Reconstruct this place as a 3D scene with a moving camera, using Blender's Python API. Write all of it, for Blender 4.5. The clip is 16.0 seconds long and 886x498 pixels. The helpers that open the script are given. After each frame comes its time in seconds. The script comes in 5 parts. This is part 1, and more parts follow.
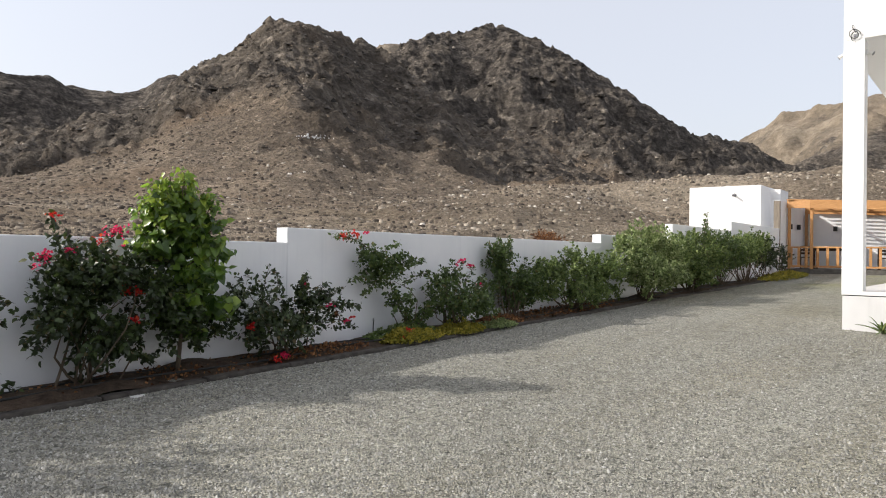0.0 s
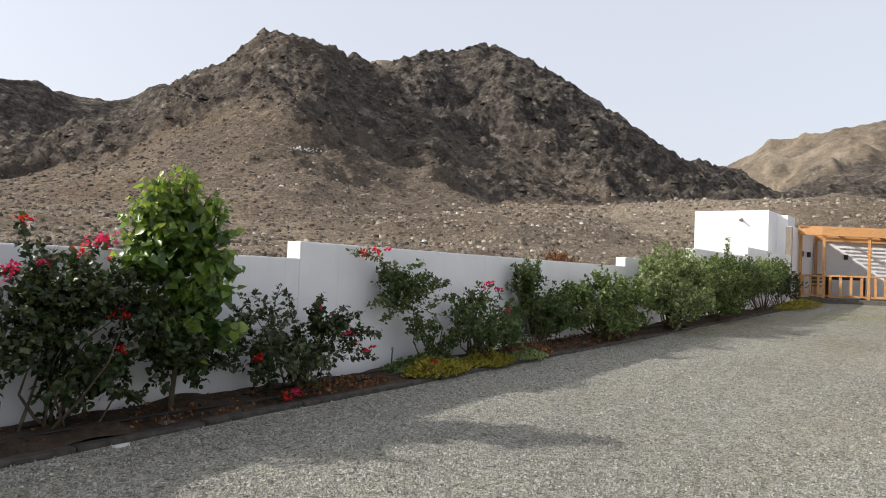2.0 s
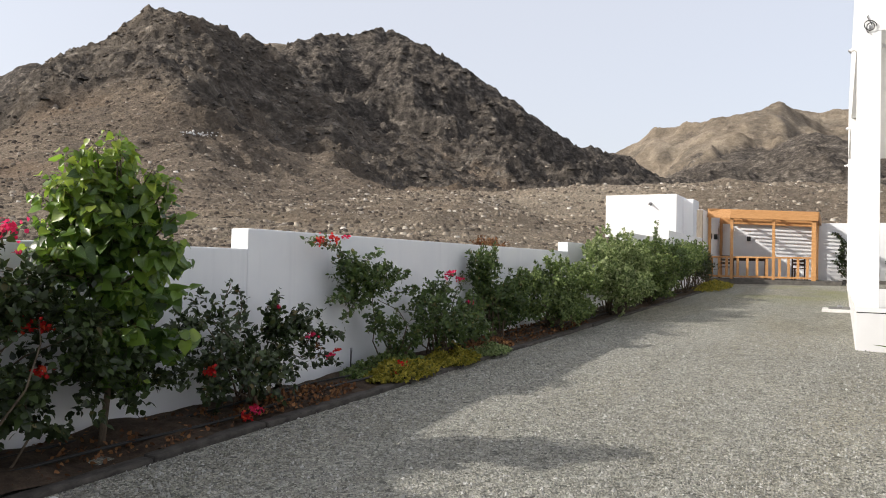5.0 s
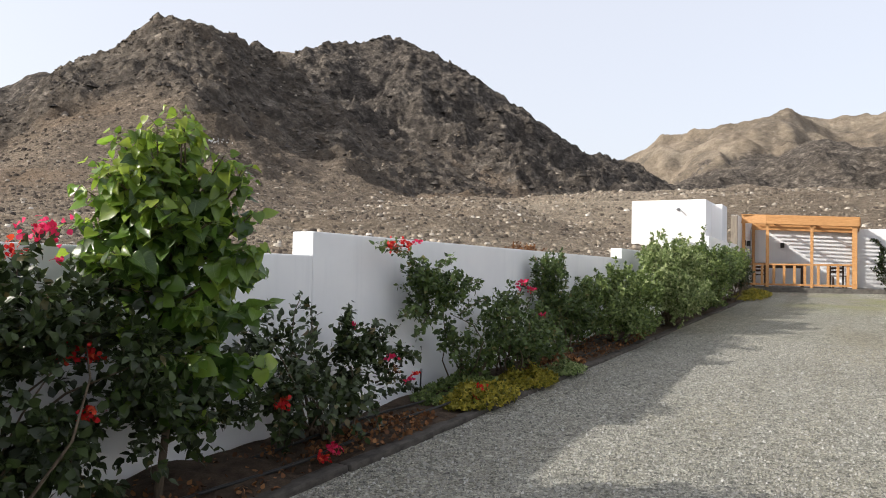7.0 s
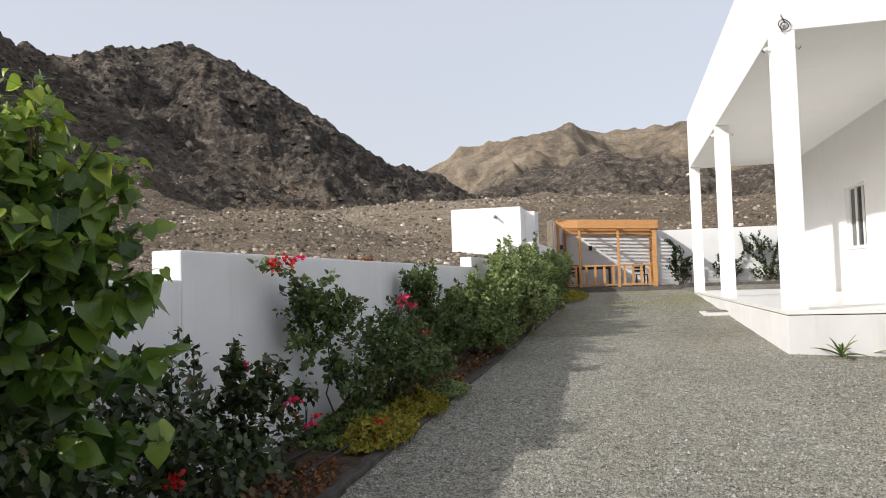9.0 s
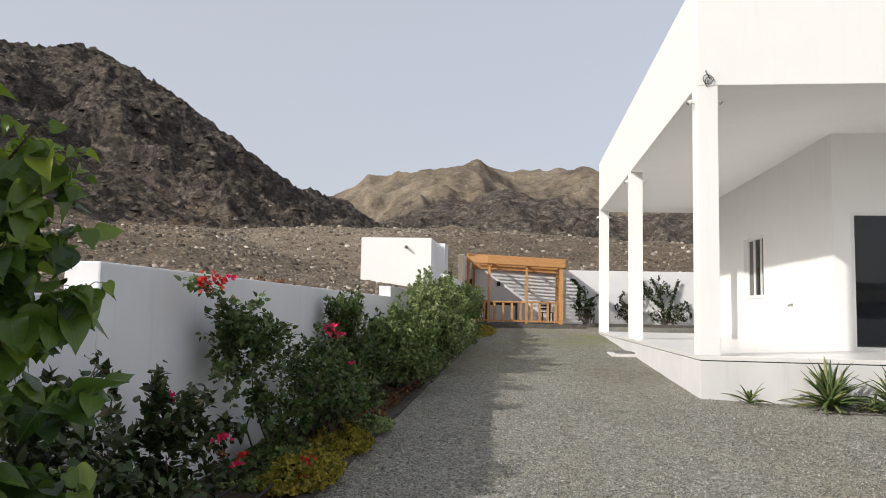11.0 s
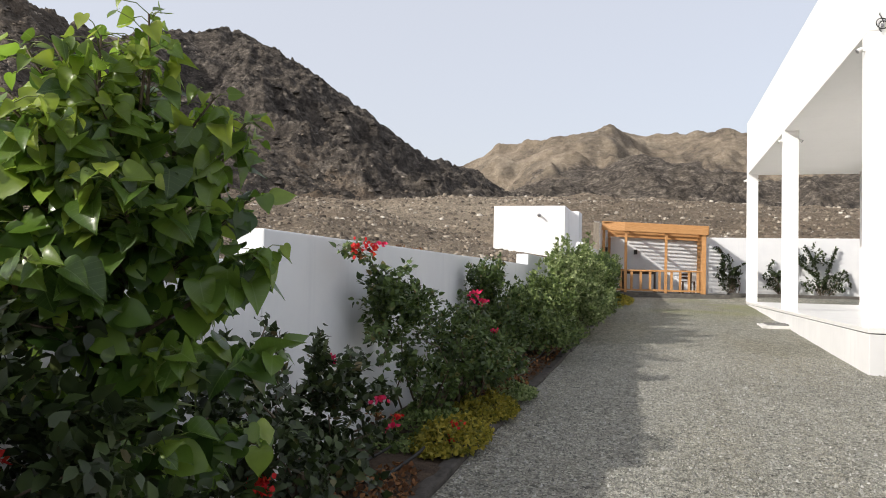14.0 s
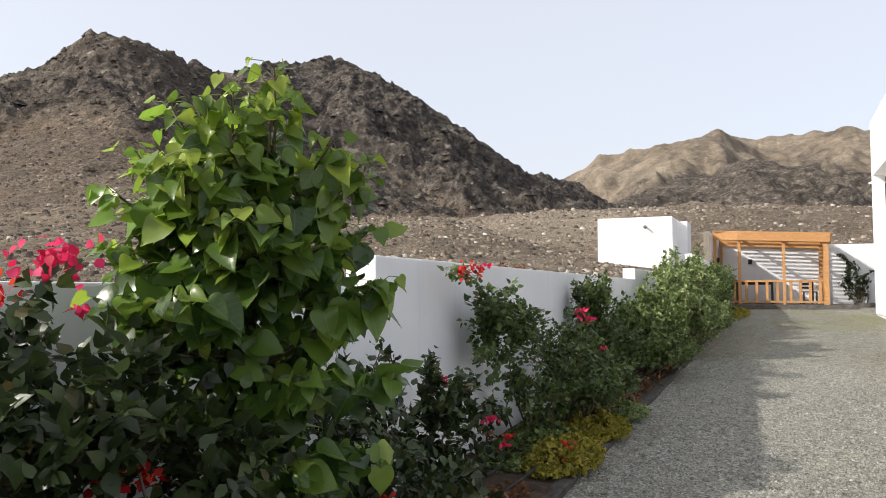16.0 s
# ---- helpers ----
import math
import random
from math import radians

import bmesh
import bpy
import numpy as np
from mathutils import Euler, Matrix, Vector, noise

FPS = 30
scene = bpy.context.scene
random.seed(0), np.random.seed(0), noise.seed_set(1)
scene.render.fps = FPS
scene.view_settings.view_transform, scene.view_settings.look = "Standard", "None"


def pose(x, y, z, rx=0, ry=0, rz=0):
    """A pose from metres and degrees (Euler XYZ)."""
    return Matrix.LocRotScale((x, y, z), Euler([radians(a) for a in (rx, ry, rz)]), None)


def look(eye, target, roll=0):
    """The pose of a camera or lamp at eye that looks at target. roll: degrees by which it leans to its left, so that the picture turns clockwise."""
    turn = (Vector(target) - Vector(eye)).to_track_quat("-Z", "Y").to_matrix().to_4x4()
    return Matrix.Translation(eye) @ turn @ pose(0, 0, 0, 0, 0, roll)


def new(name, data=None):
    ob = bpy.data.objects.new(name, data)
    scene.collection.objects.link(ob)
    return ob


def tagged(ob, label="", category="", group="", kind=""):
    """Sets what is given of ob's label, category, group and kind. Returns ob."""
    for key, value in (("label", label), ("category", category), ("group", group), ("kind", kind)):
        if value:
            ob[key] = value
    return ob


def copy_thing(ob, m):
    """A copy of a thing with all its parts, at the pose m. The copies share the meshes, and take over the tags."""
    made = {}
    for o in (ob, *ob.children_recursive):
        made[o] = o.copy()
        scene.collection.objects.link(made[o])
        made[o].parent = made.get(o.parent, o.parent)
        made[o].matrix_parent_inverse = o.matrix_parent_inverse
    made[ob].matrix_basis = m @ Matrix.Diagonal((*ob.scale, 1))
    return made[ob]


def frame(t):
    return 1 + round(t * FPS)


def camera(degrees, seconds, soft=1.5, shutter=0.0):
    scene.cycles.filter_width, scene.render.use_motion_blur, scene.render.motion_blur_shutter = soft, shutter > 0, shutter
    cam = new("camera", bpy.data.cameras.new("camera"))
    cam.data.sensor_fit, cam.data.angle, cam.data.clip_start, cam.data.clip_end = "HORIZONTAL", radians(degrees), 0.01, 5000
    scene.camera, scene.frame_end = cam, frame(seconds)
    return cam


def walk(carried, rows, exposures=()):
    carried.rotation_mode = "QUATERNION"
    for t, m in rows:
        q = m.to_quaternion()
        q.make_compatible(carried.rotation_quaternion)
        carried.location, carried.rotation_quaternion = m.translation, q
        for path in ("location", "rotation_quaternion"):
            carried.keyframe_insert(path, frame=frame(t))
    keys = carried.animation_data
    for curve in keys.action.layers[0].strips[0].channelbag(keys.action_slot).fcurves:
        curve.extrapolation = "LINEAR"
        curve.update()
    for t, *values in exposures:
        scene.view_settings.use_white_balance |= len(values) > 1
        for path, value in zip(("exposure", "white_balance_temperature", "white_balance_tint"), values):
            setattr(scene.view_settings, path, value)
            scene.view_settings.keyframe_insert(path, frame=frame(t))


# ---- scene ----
cam = camera(62.9, 16.0, 1.0)
EXPOSURES = [(0.0, 0.53), (0.5, 0.52), (1.0, 0.38), (1.5, 0.43), (2.0, 0.49), (3.0, 0.47), (3.5, 0.39), (4.0, 0.44), (5.0, 0.51), (7.5, 0.66), (9.0, 0.36), (10.0, 0.17), (12.5, 0.12), (13.5, 0.28), (14.0, 0.42), (16.0, 0.61)]
PATH = [
    (0, (-1.424, 0.665, 1.58), (-2.653, 2.244, 1.596), 0.8),
    (0.5, (-1.666, 0.757, 1.581), (-2.87, 2.354, 1.543), 0.6),
    (1, (-1.885, 0.913, 1.596), (-3.203, 2.416, 1.616), 0.4),
    (1.5, (-2.212, 1.067, 1.606), (-3.422, 2.658, 1.685), -0.2),
    (2, (-2.506, 1.223, 1.614), (-3.705, 2.823, 1.679), 2.3),
    (2.5, (-2.596, 1.312, 1.613), (-3.83, 2.883, 1.724), 2.4),
    (3, (-2.725, 1.376, 1.608), (-3.776, 3.072, 1.73), 2.1),
    (3.2, (-2.784, 1.405, 1.614), (-3.688, 3.186, 1.704), 2.8),
    (3.5, (-2.893, 1.402, 1.59), (-3.813, 3.177, 1.651), 4.3),
    (4, (-3.196, 1.544, 1.597), (-4.162, 3.294, 1.676), 3.9),
    (4.5, (-3.378, 1.543, 1.569), (-4.405, 3.258, 1.649), 5.0),
    (5, (-3.63, 1.606, 1.614), (-4.591, 3.359, 1.652), 1.2),
    (5.2, (-3.74, 1.65, 1.625), (-4.766, 3.365, 1.718), 1.5),
    (7.3, (-4.82, 2.145, 1.606), (-5.769, 3.904, 1.664), 1.0),
    (7.5, (-4.932, 2.191, 1.606), (-5.806, 3.988, 1.699), -0.2),
    (8, (-5.138, 2.261, 1.62), (-5.88, 4.118, 1.622), 0.6),
    (8.5, (-5.371, 2.407, 1.618), (-6.079, 4.277, 1.665), 0.3),
    (9, (-5.573, 2.513, 1.647), (-6.055, 4.452, 1.736), -1.7),
    (9.5, (-5.725, 2.564, 1.63), (-6.048, 4.538, 1.68), 1.5),
    (10, (-5.869, 2.725, 1.647), (-6.108, 4.707, 1.766), 1.3),
    (12.5, (-5.969, 2.75, 1.661), (-6.18, 4.73, 1.845), 1.2),
    (13, (-6.015, 2.78, 1.641), (-6.324, 4.75, 1.795), 1.1),
    (13.5, (-6.023, 2.792, 1.648), (-6.487, 4.734, 1.761), 1.8),
    (14, (-6.054, 2.795, 1.638), (-6.621, 4.712, 1.715), 1.4),
    (14.5, (-6.047, 2.769, 1.636), (-6.685, 4.663, 1.715), 1.8),
    (15, (-6.054, 2.729, 1.637), (-6.766, 4.597, 1.694), 2.4),
    (15.5, (-6.035, 2.699, 1.63), (-6.814, 4.541, 1.695), 1.3),
    (16, (-6.041, 2.703, 1.672), (-6.872, 4.519, 1.789), 0.1),
]
walk(cam, [(t, look(eye, target, roll)) for t, eye, target, roll in PATH], EXPOSURES)

# ---- light ----
SUN_EL, SUN_AZ = radians(29.8), radians(231.2)
world = bpy.data.worlds.new("sky")
scene.world = world
world.use_nodes = True
wn = world.node_tree.nodes
sky = wn.new("ShaderNodeTexSky")
sky.sky_type, sky.sun_disc = "NISHITA", False
sky.sun_elevation, sky.sun_rotation = SUN_EL, SUN_AZ
sky.air_density, sky.dust_density, sky.ozone_density = 1.0, 5.0, 2.0
sky.altitude = 300
wn["Background"].inputs[1].default_value = 0.122
haze = wn.new("ShaderNodeMix")
haze.data_type, haze.blend_type = "RGBA", "MIX"
haze.inputs[0].default_value = 0.55
haze.inputs[7].default_value = (6.4, 6.35, 6.6, 1)
world.node_tree.links.new(sky.outputs[0], haze.inputs[6])
world.node_tree.links.new(haze.outputs[2], wn["Background"].inputs[0])
sun_data = bpy.data.lights.new("sun", "SUN")
sun_data.energy, sun_data.angle, sun_data.color = 3.25, radians(1.0), (1.0, 0.95, 0.88)
sun = new("sun", sun_data)
sun_dir = Vector((math.sin(SUN_AZ) * math.cos(SUN_EL), math.cos(SUN_AZ) * math.cos(SUN_EL), math.sin(SUN_EL)))
sun.matrix_world = look(sun_dir * 60, (0, 0, 0))


# ---- materials ----
class Mat:
    """A procedural material: nodes are added by short calls."""

    def __init__(self, name, rough=0.8, spec=0.3, metal=0.0):
        self.m = bpy.data.materials.new(name)
        self.m.use_nodes = True
        self.t = self.m.node_tree
        self.b = self.t.nodes["Principled BSDF"]
        self.b.inputs["Roughness"].default_value = rough
        self.b.inputs["Specular IOR Level"].default_value = spec
        self.b.inputs["Metallic"].default_value = metal
        self.co = self.t.nodes.new("ShaderNodeTexCoord").outputs["Object"]
        self.geo = None

    def node(self, kind):
        return self.t.nodes.new(kind)

    def link(self, a, b):
        self.t.links.new(a, b)

    def world_co(self):
        self.geo = self.geo or self.node("ShaderNodeNewGeometry")
        self.co = self.geo.outputs["Position"]
        return self

    def noise(self, scale, detail=4, rough=0.55, stretch=None):
        n = self.node("ShaderNodeTexNoise")
        n.inputs["Scale"].default_value, n.inputs["Detail"].default_value, n.inputs["Roughness"].default_value = scale, detail, rough
        src = self.co
        if stretch:
            mp = self.node("ShaderNodeMapping")
            mp.inputs["Scale"].default_value = stretch
            self.link(src, mp.inputs[0])
            src = mp.outputs[0]
        self.link(src, n.inputs["Vector"])
        return n.outputs["Fac"]

    def voronoi(self, scale, out="Color", feature="F1"):
        n = self.node("ShaderNodeTexVoronoi")
        n.feature = feature
        n.inputs["Scale"].default_value = scale
        self.link(self.co, n.inputs["Vector"])
        return n.outputs[out]

    def island(self):
        self.geo = self.geo or self.node("ShaderNodeNewGeometry")
        return self.geo.outputs["Random Per Island"]

    def each(self):
        return self.node("ShaderNodeObjectInfo").outputs["Random"]

    def attr(self, name):
        n = self.node("ShaderNodeAttribute")
        n.attribute_name = name
        return n.outputs["Fac"]

    def ramp(self, fac, stops):
        r = self.node("ShaderNodeValToRGB")
        el = r.color_ramp.elements
        while len(el) < len(stops):
            el.new(0.5)
        for e, (p, c) in zip(el, stops):
            e.position = p
            e.color = (*c, 1) if isinstance(c, tuple) else (c, c, c, 1)
        self.link(fac, r.inputs[0])
        return r.outputs[0]

    def mix(self, fac, a, b, mode="MIX"):
        n = self.node("ShaderNodeMix")
        n.data_type, n.blend_type = "RGBA", mode
        for v, k in ((fac, 0), (a, 6), (b, 7)):
            sock = n.inputs[k]
            if isinstance(v, (int, float)):
                sock.default_value = v if k == 0 else (v, v, v, 1)
            elif isinstance(v, tuple):
                sock.default_value = (*v, 1)
            else:
                self.link(v, sock)
        return n.outputs[2]

    def colour(self, c):
        if isinstance(c, tuple):
            self.b.inputs["Base Color"].default_value = (*c, 1)
        else:
            self.link(c, self.b.inputs["Base Color"])
        return self

    def bump(self, height, strength=0.3, dist=0.01):
        n = self.node("ShaderNodeBump")
        n.inputs["Strength"].default_value, n.inputs["Distance"].default_value = strength, dist
        self.link(height, n.inputs["Height"])
        if self.b.inputs["Normal"].is_linked:
            self.link(self.b.inputs["Normal"].links[0].from_socket, n.inputs["Normal"])
        self.link(n.outputs[0], self.b.inputs["Normal"])
        return self

    def rough(self, sock):
        self.link(sock, self.b.inputs["Roughness"])
        return self

    def leafy(self, share=0.3):
        """Lets light through, as thin leaves do."""
        tr, mx = self.node("ShaderNodeBsdfTranslucent"), self.node("ShaderNodeMixShader")
        src = self.b.inputs["Base Color"]
        if src.is_linked:
            self.link(src.links[0].from_socket, tr.inputs[0])
        else:
            tr.inputs[0].default_value = src.default_value
        mx.inputs[0].default_value = share
        self.link(self.b.outputs[0], mx.inputs[1])
        self.link(tr.outputs[0], mx.inputs[2])
        self.link(mx.outputs[0], self.t.nodes["Material Output"].inputs[0])
        return self


def plaster(name, lo, hi, dirt=0.15):
    k = Mat(name, 0.75, 0.25).world_co()
    base = k.ramp(k.noise(1.3, 5), [(0.3, lo), (0.7, hi)])
    streak = k.ramp(k.noise(3.0, 5, 0.6, (2.5, 2.5, 0.25)), [(0.55, 0.0), (0.8, 1.0)])
    stained = k.mix(streak, base, tuple(c * (1 - dirt) for c in lo))
    k.colour(stained)
    return k.bump(k.noise(9, 6), 0.12, 0.02).bump(k.noise(160, 3), 0.15, 0.002).m


M_WALL = plaster("wall_paint", (0.70, 0.71, 0.73), (0.78, 0.785, 0.79), 0.03)
M_HOUSE = plaster("house_paint", (0.835, 0.832, 0.825), (0.86, 0.857, 0.85), 0.03)
M_PLINTH = plaster("dusty_plinth_paint", (0.61, 0.605, 0.60), (0.69, 0.685, 0.68), 0.04)


def gravel():
    k = Mat("gravel", 0.92, 0.15).world_co()
    tone = k.ramp(k.voronoi(70), [(0.0, (0.10, 0.098, 0.086)), (0.35, (0.245, 0.239, 0.208)), (0.75, (0.41, 0.40, 0.35)), (1.0, (0.60, 0.585, 0.53))])
    bright = k.ramp(k.voronoi(36), [(0.80, 0.0), (0.90, 1.0)])
    tone = k.mix(bright, tone, (0.48, 0.47, 0.43))
    dark = k.ramp(k.voronoi(31), [(0.10, 1.0), (0.2, 0.0)])
    tone = k.mix(dark, tone, (0.12, 0.119, 0.108))
    fine = k.ramp(k.noise(230, 3), [(0.3, 0.55), (0.7, 1.25)])
    tone = k.mix(0.6, tone, fine, "MULTIPLY")
    clump = k.ramp(k.noise(9, 5, 0.7), [(0.34, 0.72), (0.66, 1.25)])
    tone = k.mix(0.8, tone, clump, "MULTIPLY")
    big = k.ramp(k.noise(0.45, 6, 0.6), [(0.3, (0.88, 0.89, 0.87)), (0.7, (1.16, 1.145, 1.08))])
    tone = k.mix(1.0, tone, big, "MULTIPLY")
    tracks = k.ramp(k.noise(0.9, 5, 0.6, (1.0, 0.16, 1)), [(0.42, (1, 1, 1)), (0.62, (0.86, 0.83, 0.77))])
    tone = k.mix(0.8, tone, tracks, "MULTIPLY")
    grass = k.mix(1.0, k.ramp(k.noise(0.28, 4), [(0.5, 0.0), (0.66, 1.0)]), k.attr("sparse_grass"), "MULTIPLY")
    tone = k.mix(grass, tone, (0.24, 0.25, 0.11))
    k.colour(tone)
    return k.bump(k.voronoi(70, "Distance"), 1.0, 0.02).bump(k.noise(24, 4), 0.6, 0.03).m


def pebble_mat():
    k = Mat("pebble", 0.88, 0.2)
    c = k.ramp(k.island(), [(0.0, (0.13, 0.127, 0.113)), (0.5, (0.255, 0.249, 0.219)), (0.93, (0.37, 0.36, 0.32)), (1.0, (0.52, 0.51, 0.475))])
    k.colour(c)
    return k.m


M_PEBBLE = pebble_mat()
M_GRAVEL = gravel()


def hill():
    k = Mat("hillside", 0.95, 0.12).world_co()
    rock, tan = k.attr("rock"), k.attr("tan")
    soil = k.ramp(k.noise(0.06, 7, 0.62), [(0.3, (0.142, 0.113, 0.087)), (0.5, (0.208, 0.166, 0.125)), (0.68, (0.295, 0.236, 0.174))])
    peb = k.ramp(k.voronoi(2.6), [(0.0, 0.45), (0.5, 0.9), (0.82, 1.2), (1.0, 2.6)])
    soil = k.mix(0.75, soil, peb, "MULTIPLY")
    crumb = k.ramp(k.noise(4.5, 6, 0.7), [(0.32, 0.5), (0.5, 1.0), (0.68, 1.5)])
    soil = k.mix(0.8, soil, crumb, "MULTIPLY")
    strata = k.noise(0.26, 9, 0.72, (1.0, 1.0, 2.0))
    stone = k.ramp(strata, [(0.3, (0.030, 0.026, 0.023)), (0.46, (0.068, 0.059, 0.051)), (0.57, (0.125, 0.108, 0.090)), (0.70, (0.27, 0.235, 0.195))])
    stone = k.mix(0.8, stone, k.ramp(k.noise(0.9, 7, 0.7), [(0.34, 0.35), (0.5, 1.0), (0.66, 2.0)]), "MULTIPLY")
    pale = k.ramp(k.noise(0.05, 7, 0.62), [(0.3, (0.19, 0.152, 0.112)), (0.52, (0.31, 0.252, 0.185)), (0.72, (0.41, 0.345, 0.262))])
    pale = k.mix(0.7, pale, k.ramp(k.noise(0.4, 6, 0.7), [(0.3, 0.6), (0.7, 1.3)]), "MULTIPLY")
    pale = k.mix(0.8, pale, crumb, "MULTIPLY")
    edge = k.ramp(k.mix(0.55, rock, k.noise(0.12, 6, 0.65)), [(0.40, 0.0), (0.62, 1.0)])
    rust = k.ramp(k.noise(0.035, 5, 0.6), [(0.52, 0.0), (0.68, 1.0)])
    soil = k.mix(k.mix(0.5, rust, 0.0), soil, (0.30, 0.195, 0.115))
    c = k.mix(edge, soil, stone)
    patchy = k.mix(1.0, tan, k.ramp(k.noise(0.045, 7, 0.68), [(0.40, 0.45), (0.54, 1.1)]), "MULTIPLY")
    c = k.mix(patchy, c, pale)
    k.colour(c)
    return k.bump(k.noise(0.55, 10, 0.76), 1.0, 1.1).bump(k.voronoi(2.6, "Distance"), 0.8, 0.16).bump(k.noise(6, 5, 0.65), 0.6, 0.06).m


M_HILL = hill()


def stones_mat(name, stops):
    k = Mat(name, 0.95, 0.15).world_co()
    c = k.ramp(k.island(), stops)
    k.colour(k.mix(0.7, c, k.ramp(k.noise(7, 5), [(0.3, 0.6), (0.7, 1.3)]), "MULTIPLY"))
    return k.bump(k.noise(9, 5), 0.6, 0.05).m


M_STONES = stones_mat("field_stone", [(0.0, (0.05, 0.041, 0.034)), (0.5, (0.115, 0.093, 0.073)), (0.92, (0.19, 0.156, 0.12)), (1.0, (0.40, 0.35, 0.285))])
M_STONES_PALE = stones_mat("pale_field_stone", [(0.0, (0.08, 0.066, 0.052)), (0.45, (0.19, 0.157, 0.12)), (0.8, (0.31, 0.265, 0.205)), (0.95, (0.43, 0.385, 0.32)), (1.0, (0.60, 0.56, 0.50))])


def boulder_mat():
    k = Mat("crag_rock", 0.95, 0.12).world_co()
    c = k.ramp(k.island(), [(0.0, (0.035, 0.031, 0.027)), (0.55, (0.085, 0.074, 0.064)), (0.9, (0.13, 0.113, 0.096)), (1.0, (0.23, 0.205, 0.175))])
    k.colour(k.mix(0.7, c, k.ramp(k.noise(1.6, 6, 0.65), [(0.3, 0.55), (0.7, 1.35)]), "MULTIPLY"))
    return k.bump(k.noise(2.2, 6, 0.7), 0.8, 0.25).m


M_BOULDER = boulder_mat()


def leaf_mat(name, stops, rough=0.5, share=0.3, spec=0.25, per="island"):
    k = Mat(name, rough, spec)
    c = k.ramp(k.island() if per == "island" else k.each(), stops)
    k.world_co()
    c = k.mix(0.5, c, k.ramp(k.noise(14, 3), [(0.3, 0.7), (0.7, 1.25)]), "MULTIPLY")
    if per == "veined":
        ob = k.node("ShaderNodeTexCoord").outputs["Object"]
        xyz = k.node("ShaderNodeSeparateXYZ")
        k.link(ob, xyz.inputs[0])

        def calc(op, a, b):
            n = k.node("ShaderNodeMath")
            n.operation = op
            for v, sock in ((a, n.inputs[0]), (b, n.inputs[1])):
                if isinstance(v, (int, float)):
                    sock.default_value = v
                else:
                    k.link(v, sock)
            return n.outputs[0]

        across = calc("ABSOLUTE", xyz.outputs[0], 0)
        rib = calc("LESS_THAN", across, 0.016)
        run = calc("MULTIPLY", calc("SUBTRACT", xyz.outputs[1], calc("MULTIPLY", across, 0.75)), 5.2)
        side = calc("LESS_THAN", calc("FRACT", run, 0), 0.10)
        c = k.mix(calc("MULTIPLY", calc("MAXIMUM", rib, calc("MULTIPLY", side, 0.45)), 0.30), c, (0.26, 0.36, 0.13))
    k.colour(c)
    return k.bump(k.noise(55, 3), 0.2, 0.004).leafy(share).m


M_LEAF_DARK = leaf_mat("dark_leaf", [(0, (0.018, 0.029, 0.010)), (0.6, (0.038, 0.058, 0.017)), (0.95, (0.07, 0.104, 0.03)), (1, (0.16, 0.12, 0.05))], 0.42, 0.25, 0.45)
M_LEAF_SHRUB = leaf_mat("shrub_leaf", [(0, (0.036, 0.06, 0.017)), (0.5, (0.082, 0.128, 0.036)), (0.95, (0.145, 0.2, 0.056)), (1, (0.22, 0.17, 0.065))], 0.42, 0.3, 0.4)
M_LEAF_MID = leaf_mat("green_leaf", [(0, (0.05, 0.082, 0.024)), (0.5, (0.135, 0.19, 0.056)), (1, (0.28, 0.34, 0.12))], 0.45, 0.35, 0.3)
M_LEAF_LIGHT = leaf_mat("light_green_leaf", [(0, (0.09, 0.135, 0.045)), (0.5, (0.25, 0.32, 0.12)), (1, (0.48, 0.53, 0.27))], 0.45, 0.4, 0.3)
M_LEAF_TREE = leaf_mat("heart_leaf", [(0, (0.034, 0.075, 0.014)), (0.5, (0.092, 0.168, 0.026)), (0.85, (0.155, 0.242, 0.036)), (1, (0.25, 0.34, 0.05))], 0.3, 0.42, 0.55)
M_LEAF_TREE_EACH = leaf_mat("heart_leaf_glossy", [(0, (0.038, 0.08, 0.015)), (0.5, (0.10, 0.177, 0.028)), (0.85, (0.16, 0.25, 0.037)), (1, (0.26, 0.35, 0.05))], 0.3, 0.42, 0.6, "veined")
# Lighter greens: young tip leaves, plus sunlight on the crown painted into the colour.
M_LEAF_YOUNG_LIT = leaf_mat("young_sunlit_heart_leaf", [(0, (0.10, 0.17, 0.02)), (0.5, (0.20, 0.29, 0.035)), (1, (0.36, 0.44, 0.06))], 0.34, 0.5, 0.5, "veined")
M_LEAF_YOUNG_LIT_REST = leaf_mat("young_sunlit_leaf", [(0, (0.110, 0.207, 0.024)), (0.5, (0.220, 0.366, 0.043)), (1, (0.415, 0.537, 0.073))], 0.32, 0.5, 0.5)
M_YELLOW = leaf_mat("yellow_cover", [(0, (0.10, 0.11, 0.02)), (0.4, (0.27, 0.24, 0.035)), (1, (0.45, 0.37, 0.06))], 0.6, 0.3)
M_DRY = leaf_mat("dry_leaf", [(0, (0.06, 0.03, 0.016)), (0.6, (0.19, 0.085, 0.036)), (1, (0.34, 0.17, 0.07))], 0.8, 0.15)
M_BRACT = leaf_mat("pink_bract", [(0, (0.55, 0.02, 0.06)), (0.5, (0.72, 0.03, 0.12)), (1, (0.85, 0.07, 0.20))], 0.6, 0.4)
M_RED = leaf_mat("red_bract", [(0, (0.50, 0.012, 0.02)), (0.6, (0.72, 0.035, 0.03)), (1, (0.80, 0.12, 0.05))], 0.6, 0.4)
M_STALK = Mat("leaf_stalk", 0.5, 0.3).colour((0.16, 0.20, 0.05)).m
M_AGAVE = leaf_mat("agave_leaf", [(0, (0.06, 0.10, 0.035)), (0.6, (0.15, 0.20, 0.065)), (1, (0.32, 0.33, 0.13))], 0.5, 0.15, 0.25, "each")


